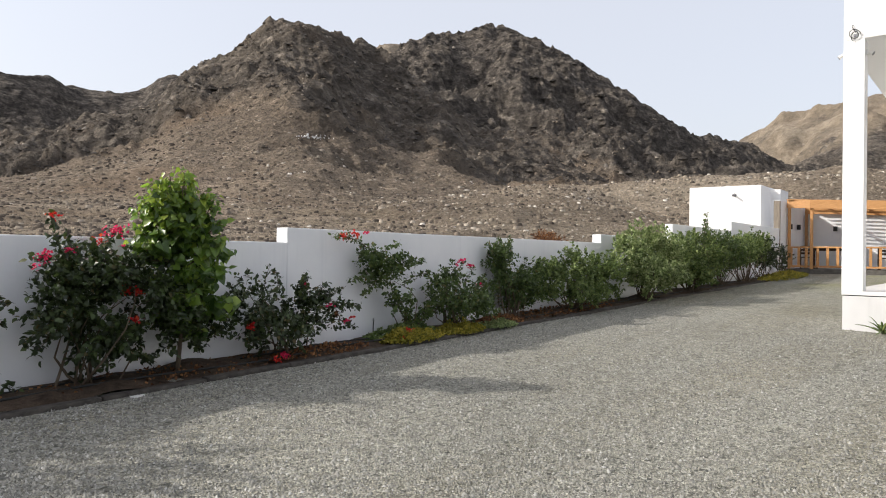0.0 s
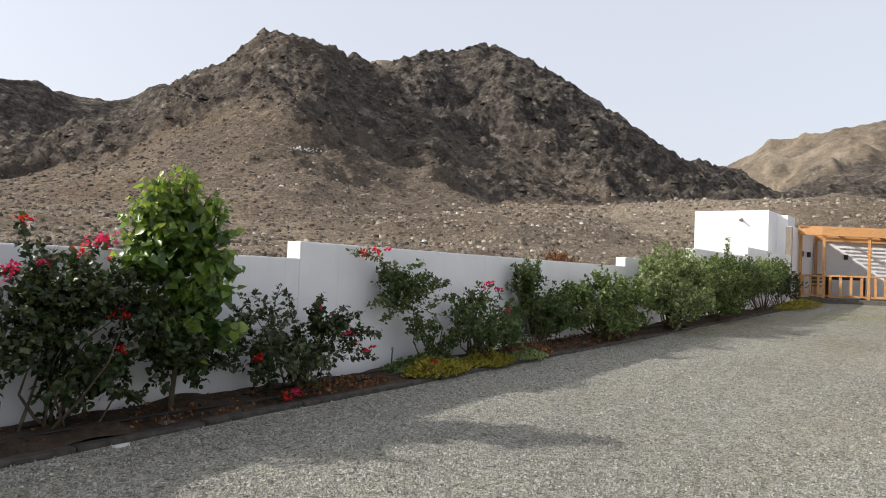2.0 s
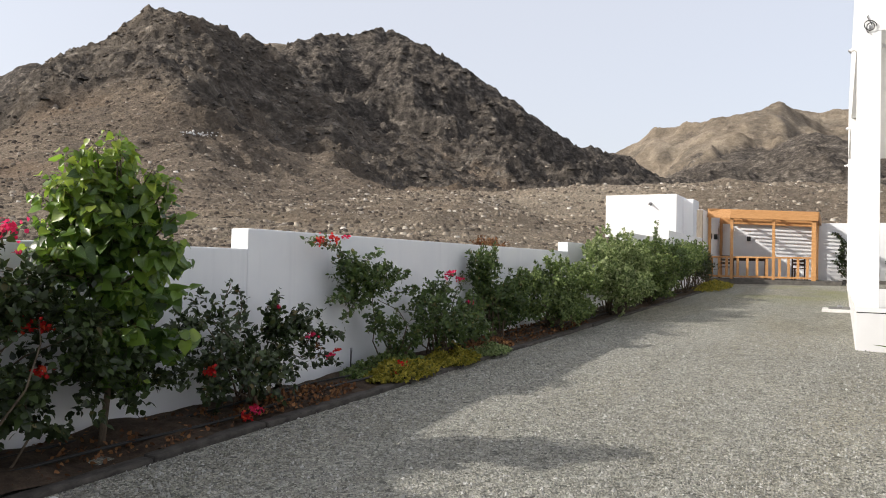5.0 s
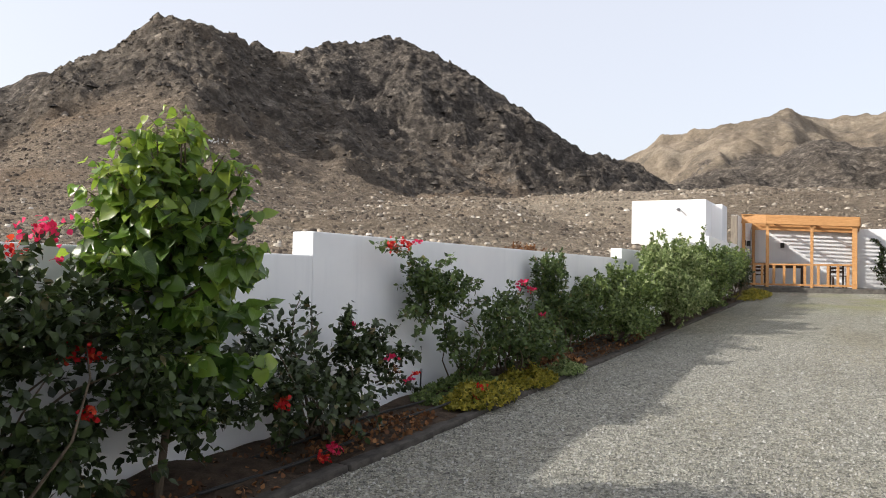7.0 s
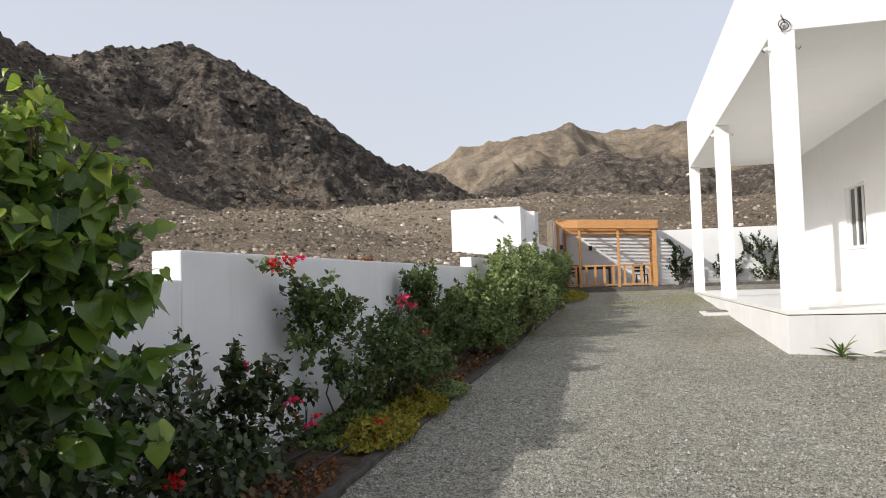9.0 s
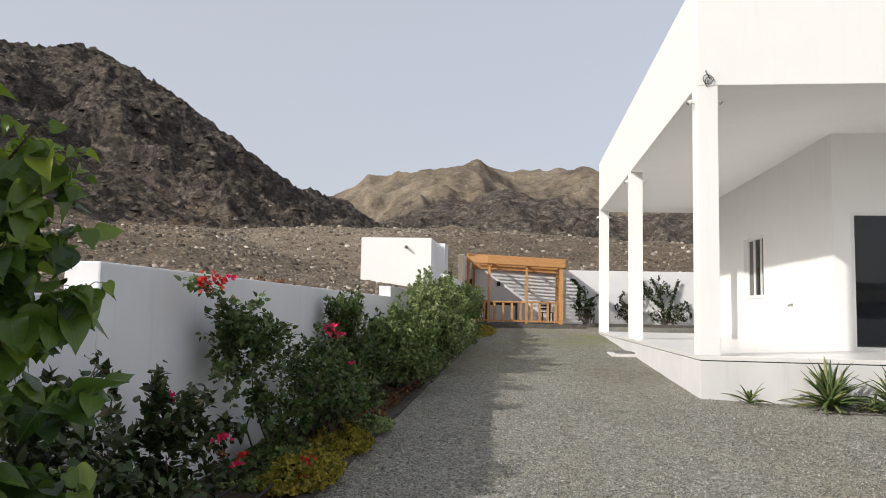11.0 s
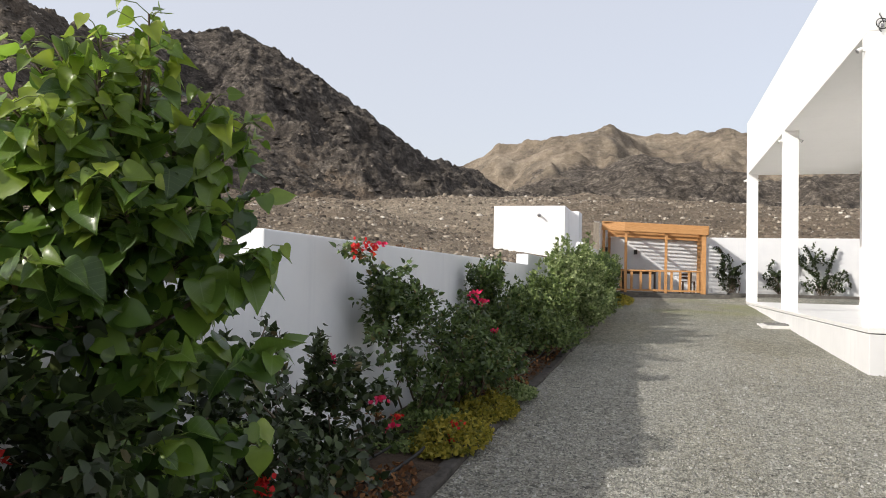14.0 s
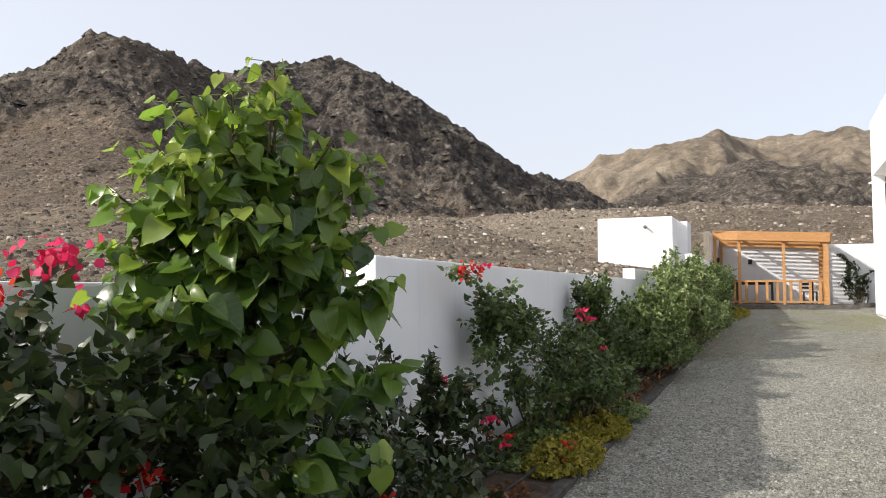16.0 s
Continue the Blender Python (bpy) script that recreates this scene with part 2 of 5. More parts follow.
def barky(name, lo, hi, scale=30, stretch=(1, 1, 0.2), rough=0.9):
    k = Mat(name, rough, 0.2).world_co()
    n = k.noise(scale, 6, 0.65, stretch)
    k.colour(k.ramp(n, [(0.3, lo), (0.7, hi)]))
    return k.bump(n, 0.5, 0.006).m


M_BARK = barky("bark", (0.06, 0.045, 0.033), (0.18, 0.14, 0.10))


def soil():
    k = Mat("bed_soil", 0.95, 0.12).world_co()
    c = k.ramp(k.noise(9, 6, 0.65), [(0.3, (0.03, 0.022, 0.016)), (0.7, (0.10, 0.072, 0.052))])
    dusty = k.ramp(k.noise(1.7, 5, 0.6), [(0.46, 0.0), (0.62, 1.0)])
    c = k.mix(k.mix(0.8, dusty, 0.0), c, (0.17, 0.125, 0.092))
    k.colour(k.mix(0.7, c, k.ramp(k.noise(70, 4, 0.7), [(0.3, 0.6), (0.7, 1.3)]), "MULTIPLY"))
    return k.bump(k.noise(30, 6, 0.7), 0.7, 0.02).m


M_SOIL = soil()
M_KERB = barky("kerb_concrete", (0.03, 0.027, 0.024), (0.10, 0.09, 0.079), 14, (1, 0.6, 1))
M_STEP = barky("dark_stone", (0.06, 0.055, 0.05), (0.15, 0.14, 0.125), 8, (1, 1, 1))
M_CONC = barky("pale_concrete", (0.55, 0.54, 0.52), (0.74, 0.73, 0.70), 12, (1, 1, 1))
M_LID = barky("lid_concrete", (0.12, 0.118, 0.112), (0.22, 0.215, 0.205), 18, (1, 1, 1))


def timber():
    k = Mat("orange_timber", 0.5, 0.35).world_co()
    g = k.noise(5, 6, 0.6, (1.0, 8, 8))
    c = k.ramp(g, [(0.25, (0.36, 0.175, 0.062)), (0.55, (0.49, 0.255, 0.10)), (0.8, (0.58, 0.345, 0.16))])
    k.colour(k.mix(0.5, c, k.ramp(k.each(), [(0, 0.75), (1, 1.15)]), "MULTIPLY"))
    return k.bump(g, 0.2, 0.004).m


M_TIMBER = timber()
M_OLDWOOD = barky("weathered_timber", (0.16, 0.135, 0.11), (0.30, 0.26, 0.21), 10, (4, 4, 0.3))
M_DARKWOOD = barky("dark_timber", (0.03, 0.018, 0.012), (0.075, 0.042, 0.025), 12, (1, 6, 6), 0.55)


def tile_floor():
    k = Mat("porch_tile", 0.28, 0.45).world_co()
    k.colour(k.ramp(k.noise(2.5, 6), [(0.3, (0.72, 0.71, 0.69)), (0.7, (0.79, 0.78, 0.76))]))
    return k.bump(k.noise(30, 3), 0.05, 0.002).m


M_TILE = tile_floor()
M_BLACK = Mat("black_rubber", 0.6, 0.3).colour((0.02, 0.02, 0.02)).m
M_FRAME = Mat("white_aluminium", 0.35, 0.5).colour((0.78, 0.78, 0.77)).m
M_GLASS = Mat("dark_glass", 0.03, 0.6).colour((0.012, 0.016, 0.02)).m
M_GREY = Mat("grey_metal", 0.45, 0.5, 0.6).colour((0.30, 0.30, 0.31)).m
M_WHITE = Mat("white_plastic", 0.4, 0.4).colour((0.78, 0.77, 0.74)).m
M_ROOM = Mat("room_dark", 0.9, 0.1).colour((0.25, 0.23, 0.21)).m


# ---- building blocks ----
def obj(name, bm, material, parent=None, label=""):
    me = bpy.data.meshes.new(name)
    bm.to_mesh(me)
    bm.free()
    me.materials.append(material)
    ob = new(name, me)
    if parent:
        ob.parent = parent
    return tagged(ob, label)


def part(name, bm, material, parent, label=""):
    return obj(name, bm, material, parent, label)


def thing(name, at, label, category, group=""):
    e = new(name)
    e.location = at
    e.empty_display_size = 0.1
    return tagged(e, label, category, group)


def box(x0, y0, z0, x1, y1, z1, bevel=0.0):
    """A box from corner to corner, its edges rounded by bevel."""
    own = bmesh.new()
    bmesh.ops.create_cube(own, size=1)
    for v in own.verts:
        v.co = Vector((x0 if v.co.x < 0 else x1, y0 if v.co.y < 0 else y1, z0 if v.co.z < 0 else z1))
    if bevel:
        bmesh.ops.bevel(own, geom=own.edges[:], offset=bevel, segments=2, affect="EDGES", profile=0.6)
    return own


def tube(bm, pts, r0, r1, sides=6):
    """A tapered tube through pts."""
    rings = []
    n = len(pts)
    for i, p in enumerate(pts):
        p = Vector(p)
        d = (Vector(pts[min(i + 1, n - 1)]) - Vector(pts[max(i - 1, 0)])).normalized()
        a = d.cross(Vector((0.31, 0.93, 0.2))).normalized()
        b = d.cross(a)
        r = r0 + (r1 - r0) * i / (n - 1)
        rings.append([bm.verts.new(p + r * (math.cos(q) * a + math.sin(q) * b)) for q in (2 * math.pi * j / sides for j in range(sides))])
    for lo, hi in zip(rings, rings[1:]):
        for j in range(sides):
            bm.faces.new((lo[j], lo[(j + 1) % sides], hi[(j + 1) % sides], hi[j])).smooth = True
    bm.faces.new(rings[0][::-1])
    bm.faces.new(rings[-1])
    return bm


def array_mesh(name, verts, faces, material, parent=None, smooth=False):
    """A mesh object from computed arrays."""
    me = bpy.data.meshes.new(name)
    me.vertices.add(len(verts))
    me.vertices.foreach_set("co", np.asarray(verts, np.float32).ravel())
    faces = np.asarray(faces, np.int32)
    k = faces.shape[1]
    me.loops.add(faces.size)
    me.loops.foreach_set("vertex_index", faces.ravel())
    me.polygons.add(len(faces))
    me.polygons.foreach_set("loop_start", np.arange(0, faces.size, k, dtype=np.int32))
    me.polygons.foreach_set("loop_total", np.full(len(faces), k, np.int32))
    if smooth:
        me.polygons.foreach_set("use_smooth", np.ones(len(faces), bool))
    me.update(calc_edges=True)
    me.materials.append(material)
    ob = new(name, me)
    if parent:
        ob.parent = parent
    return ob


def lattice(x, y, seed):
    """Smooth value noise, -1 to 1, one cell a unit."""
    tab = np.random.RandomState(seed).rand(256, 256) * 2 - 1
    xi, yi = np.floor(x).astype(int), np.floor(y).astype(int)
    fx, fy = x - xi, y - yi
    fx, fy = fx * fx * fx * (fx * (6 * fx - 15) + 10), fy * fy * fy * (fy * (6 * fy - 15) + 10)
    a, b = tab[xi % 256, yi % 256], tab[(xi + 1) % 256, yi % 256]
    c, d = tab[xi % 256, (yi + 1) % 256], tab[(xi + 1) % 256, (yi + 1) % 256]
    return (a * (1 - fx) + b * fx) * (1 - fy) + (c * (1 - fx) + d * fx) * fy


def fractal(x, y, size, seed, octaves=4, ridged=False):
    total, amp = 0.0, 1.0
    for o in range(octaves):
        turn = 0.6 * o
        u = (x * math.cos(turn) - y * math.sin(turn)) / size * 2 ** o
        w = (x * math.sin(turn) + y * math.cos(turn)) / size * 2 ** o
        v = lattice(u + 17.3 * o, w - 9.1 * o, seed + o)
        total = total + amp * (1 - 2 * np.abs(v) if ridged else v)
        amp *= 0.55
    return total


# ---- the lie of the land ----
KERB_X, WALL_IN, WALL_OUT = -7.28, -8.07, -8.27


def ground_z(x, y):
    """Height of the gravel yard: it climbs to the north, with a slight cross fall."""
    along = 0.25 + 0.0265 * np.asarray(y, float)
    cross = np.interp(y, [10.0, 14.0, 20.0, 26.0, 30.0], [-0.10, -0.09, 0.0, 0.075, 0.06])
    return along + np.clip((np.asarray(x, float) - KERB_X) / 3.85, -0.2, 1.6) * cross


def yard():
    xs = np.linspace(-8.1, 16, 120)
    ys = np.linspace(-14, 33.6, 200)
    gx, gy = np.meshgrid(xs, ys)
    gz = ground_z(gx, gy) + 0.012 * fractal(gx, gy, 2.2, 5)
    verts = np.stack([gx, gy, gz], -1).reshape(-1, 3)
    i = np.arange(len(ys) - 1)[:, None] * len(xs) + np.arange(len(xs) - 1)[None]
    faces = np.stack([i, i + 1, i + 1 + len(xs), i + len(xs)], -1).reshape(-1, 4)
    ob = array_mesh("pavement", verts, faces, M_GRAVEL, None, True)
    at = ob.data.attributes.new("sparse_grass", "FLOAT", "POINT")
    near = np.exp(-((verts[:, 0] + 4.6) / 1.5) ** 2 - ((verts[:, 1] - 25.5) / 3.6) ** 2)
    at.data.foreach_set("value", np.clip(near * 1.3, 0, 1).astype(np.float32))
    tagged(ob, "grey crushed gravel yard between the garden wall and the house", "gravel yard", kind="structure")


yard()


def rough_stones(x, y, z, size, rng, tall=1.0):
    """Vertices and triangles of many small angular stones, open underneath where they rest."""
    n = len(x)
    base = np.array([(1, 0, -0.3), (0, 1, -0.3), (-1, 0, -0.3), (0, -1, -0.3), (0.1, 0, 0.8 * tall)], float)
    tri = np.array([(0, 1, 4), (1, 2, 4), (2, 3, 4), (3, 0, 4)])
    v = base[None] * (1 + 0.9 * (rng.rand(n, 5, 1) - 0.5)) * (size[:, None, None] * (0.7 + 0.8 * rng.rand(n, 1, 3)))
    v[:, 4, :2] += (rng.rand(n, 2) - 0.5) * size[:, None] * 1.1
    turn = rng.uniform(0, 6.28, n)
    c, s = np.cos(turn)[:, None], np.sin(turn)[:, None]
    v[..., 0], v[..., 1] = v[..., 0] * c - v[..., 1] * s, v[..., 0] * s + v[..., 1] * c
    v = v + np.stack([x, y, z], -1)[:, None]
    return v.reshape(-1, 3), (tri[None] + (np.arange(n) * 5)[:, None, None]).reshape(-1, 3)


def blocky_stones(x, y, z, size, rng):
    """Larger angular stones with a broken top, open underneath where they rest."""
    n, k = len(x), 5
    a = np.arange(k) * 2 * math.pi / k
    low = np.stack([np.cos(a), np.sin(a), np.full(k, -0.35)], -1)
    top = np.stack([0.62 * np.cos(a + 0.5), 0.62 * np.sin(a + 0.5), np.full(k, 0.42)], -1)
    tri = [(i, (i + 1) % k, k + i) for i in range(k)] + [((i + 1) % k, k + (i + 1) % k, k + i) for i in range(k)] + [(k, k + 1, k + 2), (k, k + 2, k + 3), (k, k + 3, k + 4)]
    v = np.concatenate([low, top])[None] * (1 + 0.6 * (rng.rand(n, 2 * k, 3) - 0.5)) * (size[:, None, None] * (0.65 + 0.8 * rng.rand(n, 1, 3)))
    turn = rng.uniform(0, 6.28, n)
    c, s = np.cos(turn)[:, None], np.sin(turn)[:, None]
    v[..., 0], v[..., 1] = v[..., 0] * c - v[..., 1] * s, v[..., 0] * s + v[..., 1] * c
    v = v + np.stack([x, y, z], -1)[:, None]
    return v.reshape(-1, 3), (np.array(tri)[None] + (np.arange(n) * 2 * k)[:, None, None]).reshape(-1, 3)


def pebbles(count=115000):
    """Loose gravel where the walk goes."""
    rng = np.random.RandomState(14)
    x = KERB_X + 0.06 + 6.6 * rng.rand(count)
    y = 2.2 + 12.5 * rng.rand(count) ** 1.7
    size = 0.0045 + 0.0075 * rng.rand(count) ** 2.0
    z = ground_z(x, y) + 0.012 * fractal(x, y, 2.2, 5) + size * 0.25
    v, f = rough_stones(x, y, z, size, rng, 1.1)
    tagged(array_mesh("loose_gravel", v, f, M_PEBBLE), "loose grey and whitish gravel stones", "gravel", kind="stuff")


pebbles()

# Crests by bearing from the yard (degrees east of north, degrees above eye level): a few points each.
CRESTS = [
    # distance, start, steepness, rock, tan, bearing and height
    (128.0, 9.0, 1.8, 0.8, 0.10, [(-180, 3), (-110, 4), (-90, 6), (-72, 8.2), (-66, 9.6), (-61, 11.5), (-58.9, 12.95), (-57.7, 13.75), (-54.9, 15.05), (-53.3, 16.3), (-51.6, 17.95), (-49, 17.95), (-46.4, 17.45), (-44.2, 16.85), (-42.4, 15.9), (-40, 14.0), (-36, 12), (-30, 9.3), (-25, 7.2), (-20, 5.8), (-10, 5), (10, 4), (180, 3)]),
    (225.0, 60.0, 1.1, 1.0, 0.0, [(-180, 0), (-60, 4), (-48, 12), (-42.4, 15.8), (-40.2, 16.9), (-37.5, 17.5), (-35.7, 17.4), (-33.9, 18.05), (-32.1, 17.6), (-30.4, 16.9), (-27.6, 15.6), (-26, 14.5), (-23, 12.7), (-20.4, 10.8), (-18.5, 9.5), (-16.2, 9.0), (-14.6, 8.5), (-12, 7.5), (-8, 6.4), (0, 5), (180, 0)]),
    (270.0, 90.0, 1.1, 1.0, 0.0, [(-180, 3), (-100, 8), (-80, 11.5), (-69.6, 11.9), (-67, 12.0), (-64.5, 11.4), (-62, 11.4), (-59.7, 12.0), (-57, 11), (-50, 9), (-30, 5), (0, 3), (180, 3)]),
    (420.0, 200.0, 0.9, 1.0, 0.66, [(-180, 0), (-50, 8), (-46, 15), (-43, 16.3), (-41, 16.3), (-38, 14), (-30, 8), (-22, 6), (-16, 8.3), (-14.6, 9.1), (-12.4, 10.4), (-8.6, 11.0), (-6, 11.35), (-4.6, 11.6), (-3.6, 11.85), (-2.7, 11.5), (-1.6, 11.15), (0.5, 11.1), (2.2, 11.2), (4.9, 11.35), (8, 10.6), (12, 8.8), (20, 7), (60, 5), (180, 0)]),
    (310.0, 130.0, 1.0, 0.9, 0.06, [(-180, 0), (-22, 5), (-14, 6.9), (-9, 8.6), (-4, 9.3), (0, 8.9), (6, 8.4), (12, 7.6), (25, 6.5), (60, 5), (180, 0)]),
    (62.0, 10.0, 1.05, 0.0, 0.72, [(-180, 2), (-70, 4.0), (-33, 5.5), (-24, 5.9), (-19, 6.2), (-12, 6.6), (-5, 6.5), (3.4, 6.2), (11, 5.5), (40, 4.5), (180, 2)]),
]
HUB = (-5.0, 3.0)


def land(bearing, r):
    """Height, rockiness and paleness of the hills at a bearing (degrees) and a distance from the hub."""
    x, y = HUB[0] + r * np.sin(np.radians(bearing)), HUB[1] + r * np.cos(np.radians(bearing))
    best = np.full(x.shape, -9.0)
    rock, tan = np.zeros(x.shape), np.zeros(x.shape)
    swirl = 1 + 0.06 * fractal(x, y, 40, 71, 3)
    for n, (reach, start, power, rocky, pale, crest) in enumerate(CRESTS):
        b, e = np.array(crest, float).T
        sharp, broad = np.interp(bearing, b, e), 0.0
        for turn in range(-10, 11, 2):
            broad = broad + np.interp(bearing + turn, b, e) / 11
        high = np.clip((r / reach - 0.45) / 0.5, 0, 1)
        rise = np.tan(np.radians(broad + (sharp - broad) * high * high * (3 - 2 * high))) * reach
        wob = reach * (1 + 0.10 * lattice(bearing / 7.0 + 3 * n, bearing * 0 + n, 40 + n) * (n != 5))
        rise = rise * wob / reach
        s = (r * (swirl if n < 5 else 1) - start) / (wob - start)
        up = np.clip(s, 0, 1) ** power
        z = 1.65 + rise * up - np.clip(r - wob, 0, None) * (0.35 if n != 5 else 0.02) - (s < 0) * 0.6 * np.clip(-s, 0, 1) * (n != 5)
        z = np.where(s < 0, np.minimum(z, 1.2), z)
        craggy = rocky * (np.clip((s - 0.50 + 0.14 * fractal(x, y, 22, 95, 3)) / 0.2, 0, 1) if n == 0 else np.clip((s - 0.16 + 0.08 * fractal(x, y, 30, 97, 3)) / 0.2, 0, 1))
        top = np.clip((0.98 - s) / 0.35, 0, 1)
        z = z + craggy * top * reach / 200 * (1.1 if n == 3 else 2.6) * (fractal(x, y, 26, 11 + n, 3, True) - 0.6)
        z = z + craggy * (0.35 + 0.65 * top) * (2.1 if n < 2 else 1.6) * (fractal(x, y, 9, 31 + n, 4, True) - 0.65)
        z = z + craggy * 0.8 * (fractal(x, y, 2.6, 131 + n, 2, True) - 0.45) * (n < 2)
        up_here = z > best
        best = np.where(up_here, z, best)
        rock = np.where(up_here, craggy, rock)
        tan = np.where(up_here, pale, tan)
    loose = np.clip((r - 9) / 15, 0, 1)
    best = best + loose * (0.22 * fractal(x, y, 6, 51, 3) + 0.10 * fractal(x, y, 1.3, 61, 2)) + np.clip((r - 60) / 100, 0, 1) * 0.35 * (fractal(x, y, 16, 81, 3, True) - 0.6)
    return x, y, best, rock, tan


def hills():
    bearings = np.concatenate([np.arange(-180, -78, 2.0), np.arange(-78, 18, 0.14), np.arange(18, 181, 2.0)])
    bearings[-1] = 180
    dist = np.concatenate([np.geomspace(2, 9, 40), np.geomspace(9.2, 60, 150), np.linspace(60.6, 300, 340), np.geomspace(303, 470, 60), [520, 620, 800, 1100, 1600, 2500]])
    bb, rr = np.meshgrid(bearings, dist)
    x, y, z, rock, tan = land(bb, rr)
    # the crest line keeps the heights of CRESTS, whatever the crags add
    wanted = np.max([np.interp(bearings, *np.array(c[5], float).T) for c in CRESTS], axis=0)
    got = np.degrees(np.arctan(((z - 1.65) / rr)[rr[:, 0] > 40].max(axis=0)))
    lift = np.tan(np.radians(wanted)) / np.tan(np.radians(np.maximum(got, 1.5)))
    lift = np.convolve(np.pad(lift, 8, mode="edge"), np.ones(17) / 17, mode="valid")
    z = 1.65 + (z - 1.65) * (1 + (lift - 1)[None] * np.clip((rr - 40) / 60, 0, 1))
    inside = (x > WALL_OUT - 0.45) & (x < 17.2) & (y > -15.6) & (y < 34.5)
    z = np.where(inside, np.minimum(z, ground_z(x, y) - 0.5), z)
    cap = np.where(x > WALL_IN, 2.6, np.interp(y, [6, 14, 24, 34], [0.9, 1.1, 1.7, 2.3]))
    off = np.maximum(np.maximum(WALL_OUT - x, 0), np.maximum(np.maximum(y - 34, -15 - y), 0))
    z = np.where(~inside, np.minimum(z, cap + 0.16 * off + 0.0035 * off ** 2 + 0.2 * fractal(x, y, 6, 51, 3) * np.clip(off / 6, 0, 1)), z)
    nb = len(bearings)
    verts = np.stack([x, y, z], -1).reshape(-1, 3)
    i = np.arange(len(dist) - 1)[:, None] * nb + np.arange(nb - 1)[None]
    faces = np.stack([i, i + 1, i + 1 + nb, i + nb], -1)[..., ::-1].reshape(-1, 4)
    ob = array_mesh("ground", verts, faces, M_HILL)
    for key, val in (("rock", rock), ("tan", tan)):
        ob.data.attributes.new(key, "FLOAT", "POINT").data.foreach_set("value", val.ravel().astype(np.float32))
    tagged(ob, "bare brown rocky hillside with dark crags behind the wall", "hillside", kind="structure")
    return bearings, dist, z, rock


HILL_B, HILL_R, HILL_Z, HILL_ROCK = hills()


def hill_z(bearing, r):
    """Height of the built hillside, between its grid points."""
    i = np.clip(np.searchsorted(HILL_R, r) - 1, 0, len(HILL_R) - 2)
    j = np.clip(np.searchsorted(HILL_B, bearing) - 1, 0, len(HILL_B) - 2)
    u = (r - HILL_R[i]) / (HILL_R[i + 1] - HILL_R[i])
    w = (bearing - HILL_B[j]) / (HILL_B[j + 1] - HILL_B[j])
    lo = HILL_Z[i, j] * (1 - w) + HILL_Z[i, j + 1] * w
    return lo * (1 - u) + (HILL_Z[i + 1, j] * (1 - w) + HILL_Z[i + 1, j + 1] * w) * u


def scattered_stones(count=135000):
    rng = np.random.RandomState(3)
    bearing = rng.uniform(-75, 16, count)
    r = 11 + 125 * rng.rand(count) ** 1.15
    x, y = HUB[0] + r * np.sin(np.radians(bearing)), HUB[1] + r * np.cos(np.radians(bearing))
    keep = (x < WALL_OUT - 0.8) | (y > 35)
    keep &= ~((x > -14) & (x < -8.5) & (y > 32) & (y < 38))
    bearing, r, x, y = bearing[keep], r[keep], x[keep], y[keep]
    size = (0.022 + 0.13 * rng.rand(len(x)) ** 12) * (0.5 + r / 62)
    z = hill_z(bearing, r) + size * 0.15
    bench = (r < 66) & (rng.rand(len(r)) < np.interp(bearing, [-60, -30, -10], [0.1, 0.6, 0.8]))
    for pick, m, label in ((~bench, M_STONES, "loose brown stones strewn over the slope"), (bench, M_STONES_PALE, "pale and tan stones strewn over the lower slope")):
        large = pick & (size > 0.034 * (0.5 + r / 62))
        small = pick & ~large
        v, f = rough_stones(x[small], y[small], z[small], size[small] * (1.25 if m is M_STONES_PALE else 1.0), rng, 0.7)
        w, g = blocky_stones(x[large], y[large], z[large], size[large], rng)
        tagged(array_mesh("field_stones", np.concatenate([v, w]), np.concatenate([f, g + len(v)]), m), label, "stones", kind="stuff")


def crag_boulders(count=36000):
    """Broken rock on the dark crags."""
    rng = np.random.RandomState(31)
    bearing, r = rng.uniform(-74, 14, count), 70 + 165 * rng.rand(count) ** 1.2
    i, j = np.searchsorted(HILL_R, r), np.searchsorted(HILL_B, bearing)
    keep = HILL_ROCK[i, j] > 0.35 + 0.5 * rng.rand(count)
    bearing, r = bearing[keep], r[keep]
    x, y = HUB[0] + r * np.sin(np.radians(bearing)), HUB[1] + r * np.cos(np.radians(bearing))
    size = (0.12 + 0.55 * rng.rand(len(r)) ** 6) * (0.6 + r / 300)
    v, f = rough_stones(x, y, hill_z(bearing, r), size, rng, 0.6)
    tagged(array_mesh("crag_boulders", v, f, M_BOULDER), "broken dark and greyish boulders on the crags", "boulders", kind="stuff")


scattered_stones()
crag_boulders()


# ---- garden walls ----
def wall(name, x0, y0, z0, x1, y1, z1, label, material=M_WALL, bevel=0.012):
    return tagged(obj(name, box(x0, y0, z0, x1, y1, z1, bevel), material), label, "wall", kind="structure")


STEPS = [(-15.0, 6.235, 1.70), (6.235, 14.54, 1.875), (14.54, 18.62, 2.05), (18.62, 23.56, 2.44), (23.56, 29.6, 2.72), (29.6, 34.0, 3.78)]
for n, (y0, y1, top) in enumerate(STEPS):
    wall("wall_west_%d" % (n + 1), WALL_OUT, y0, -1.5, WALL_IN, y1, top, "white plastered garden wall stepping up the slope")
wall("wall_north", WALL_IN, 33.6, -1.0, 16.6, 33.8, 3.47, "tall white plastered garden wall behind the pergola")
wall("wall_east", 16.4, -15, -1.5, 16.6, 33.6, 2.4, "white plastered garden wall")
wall("wall_south", WALL_IN, -15, -1.5, 16.4, -14.8, 1.7, "white plastered garden wall")


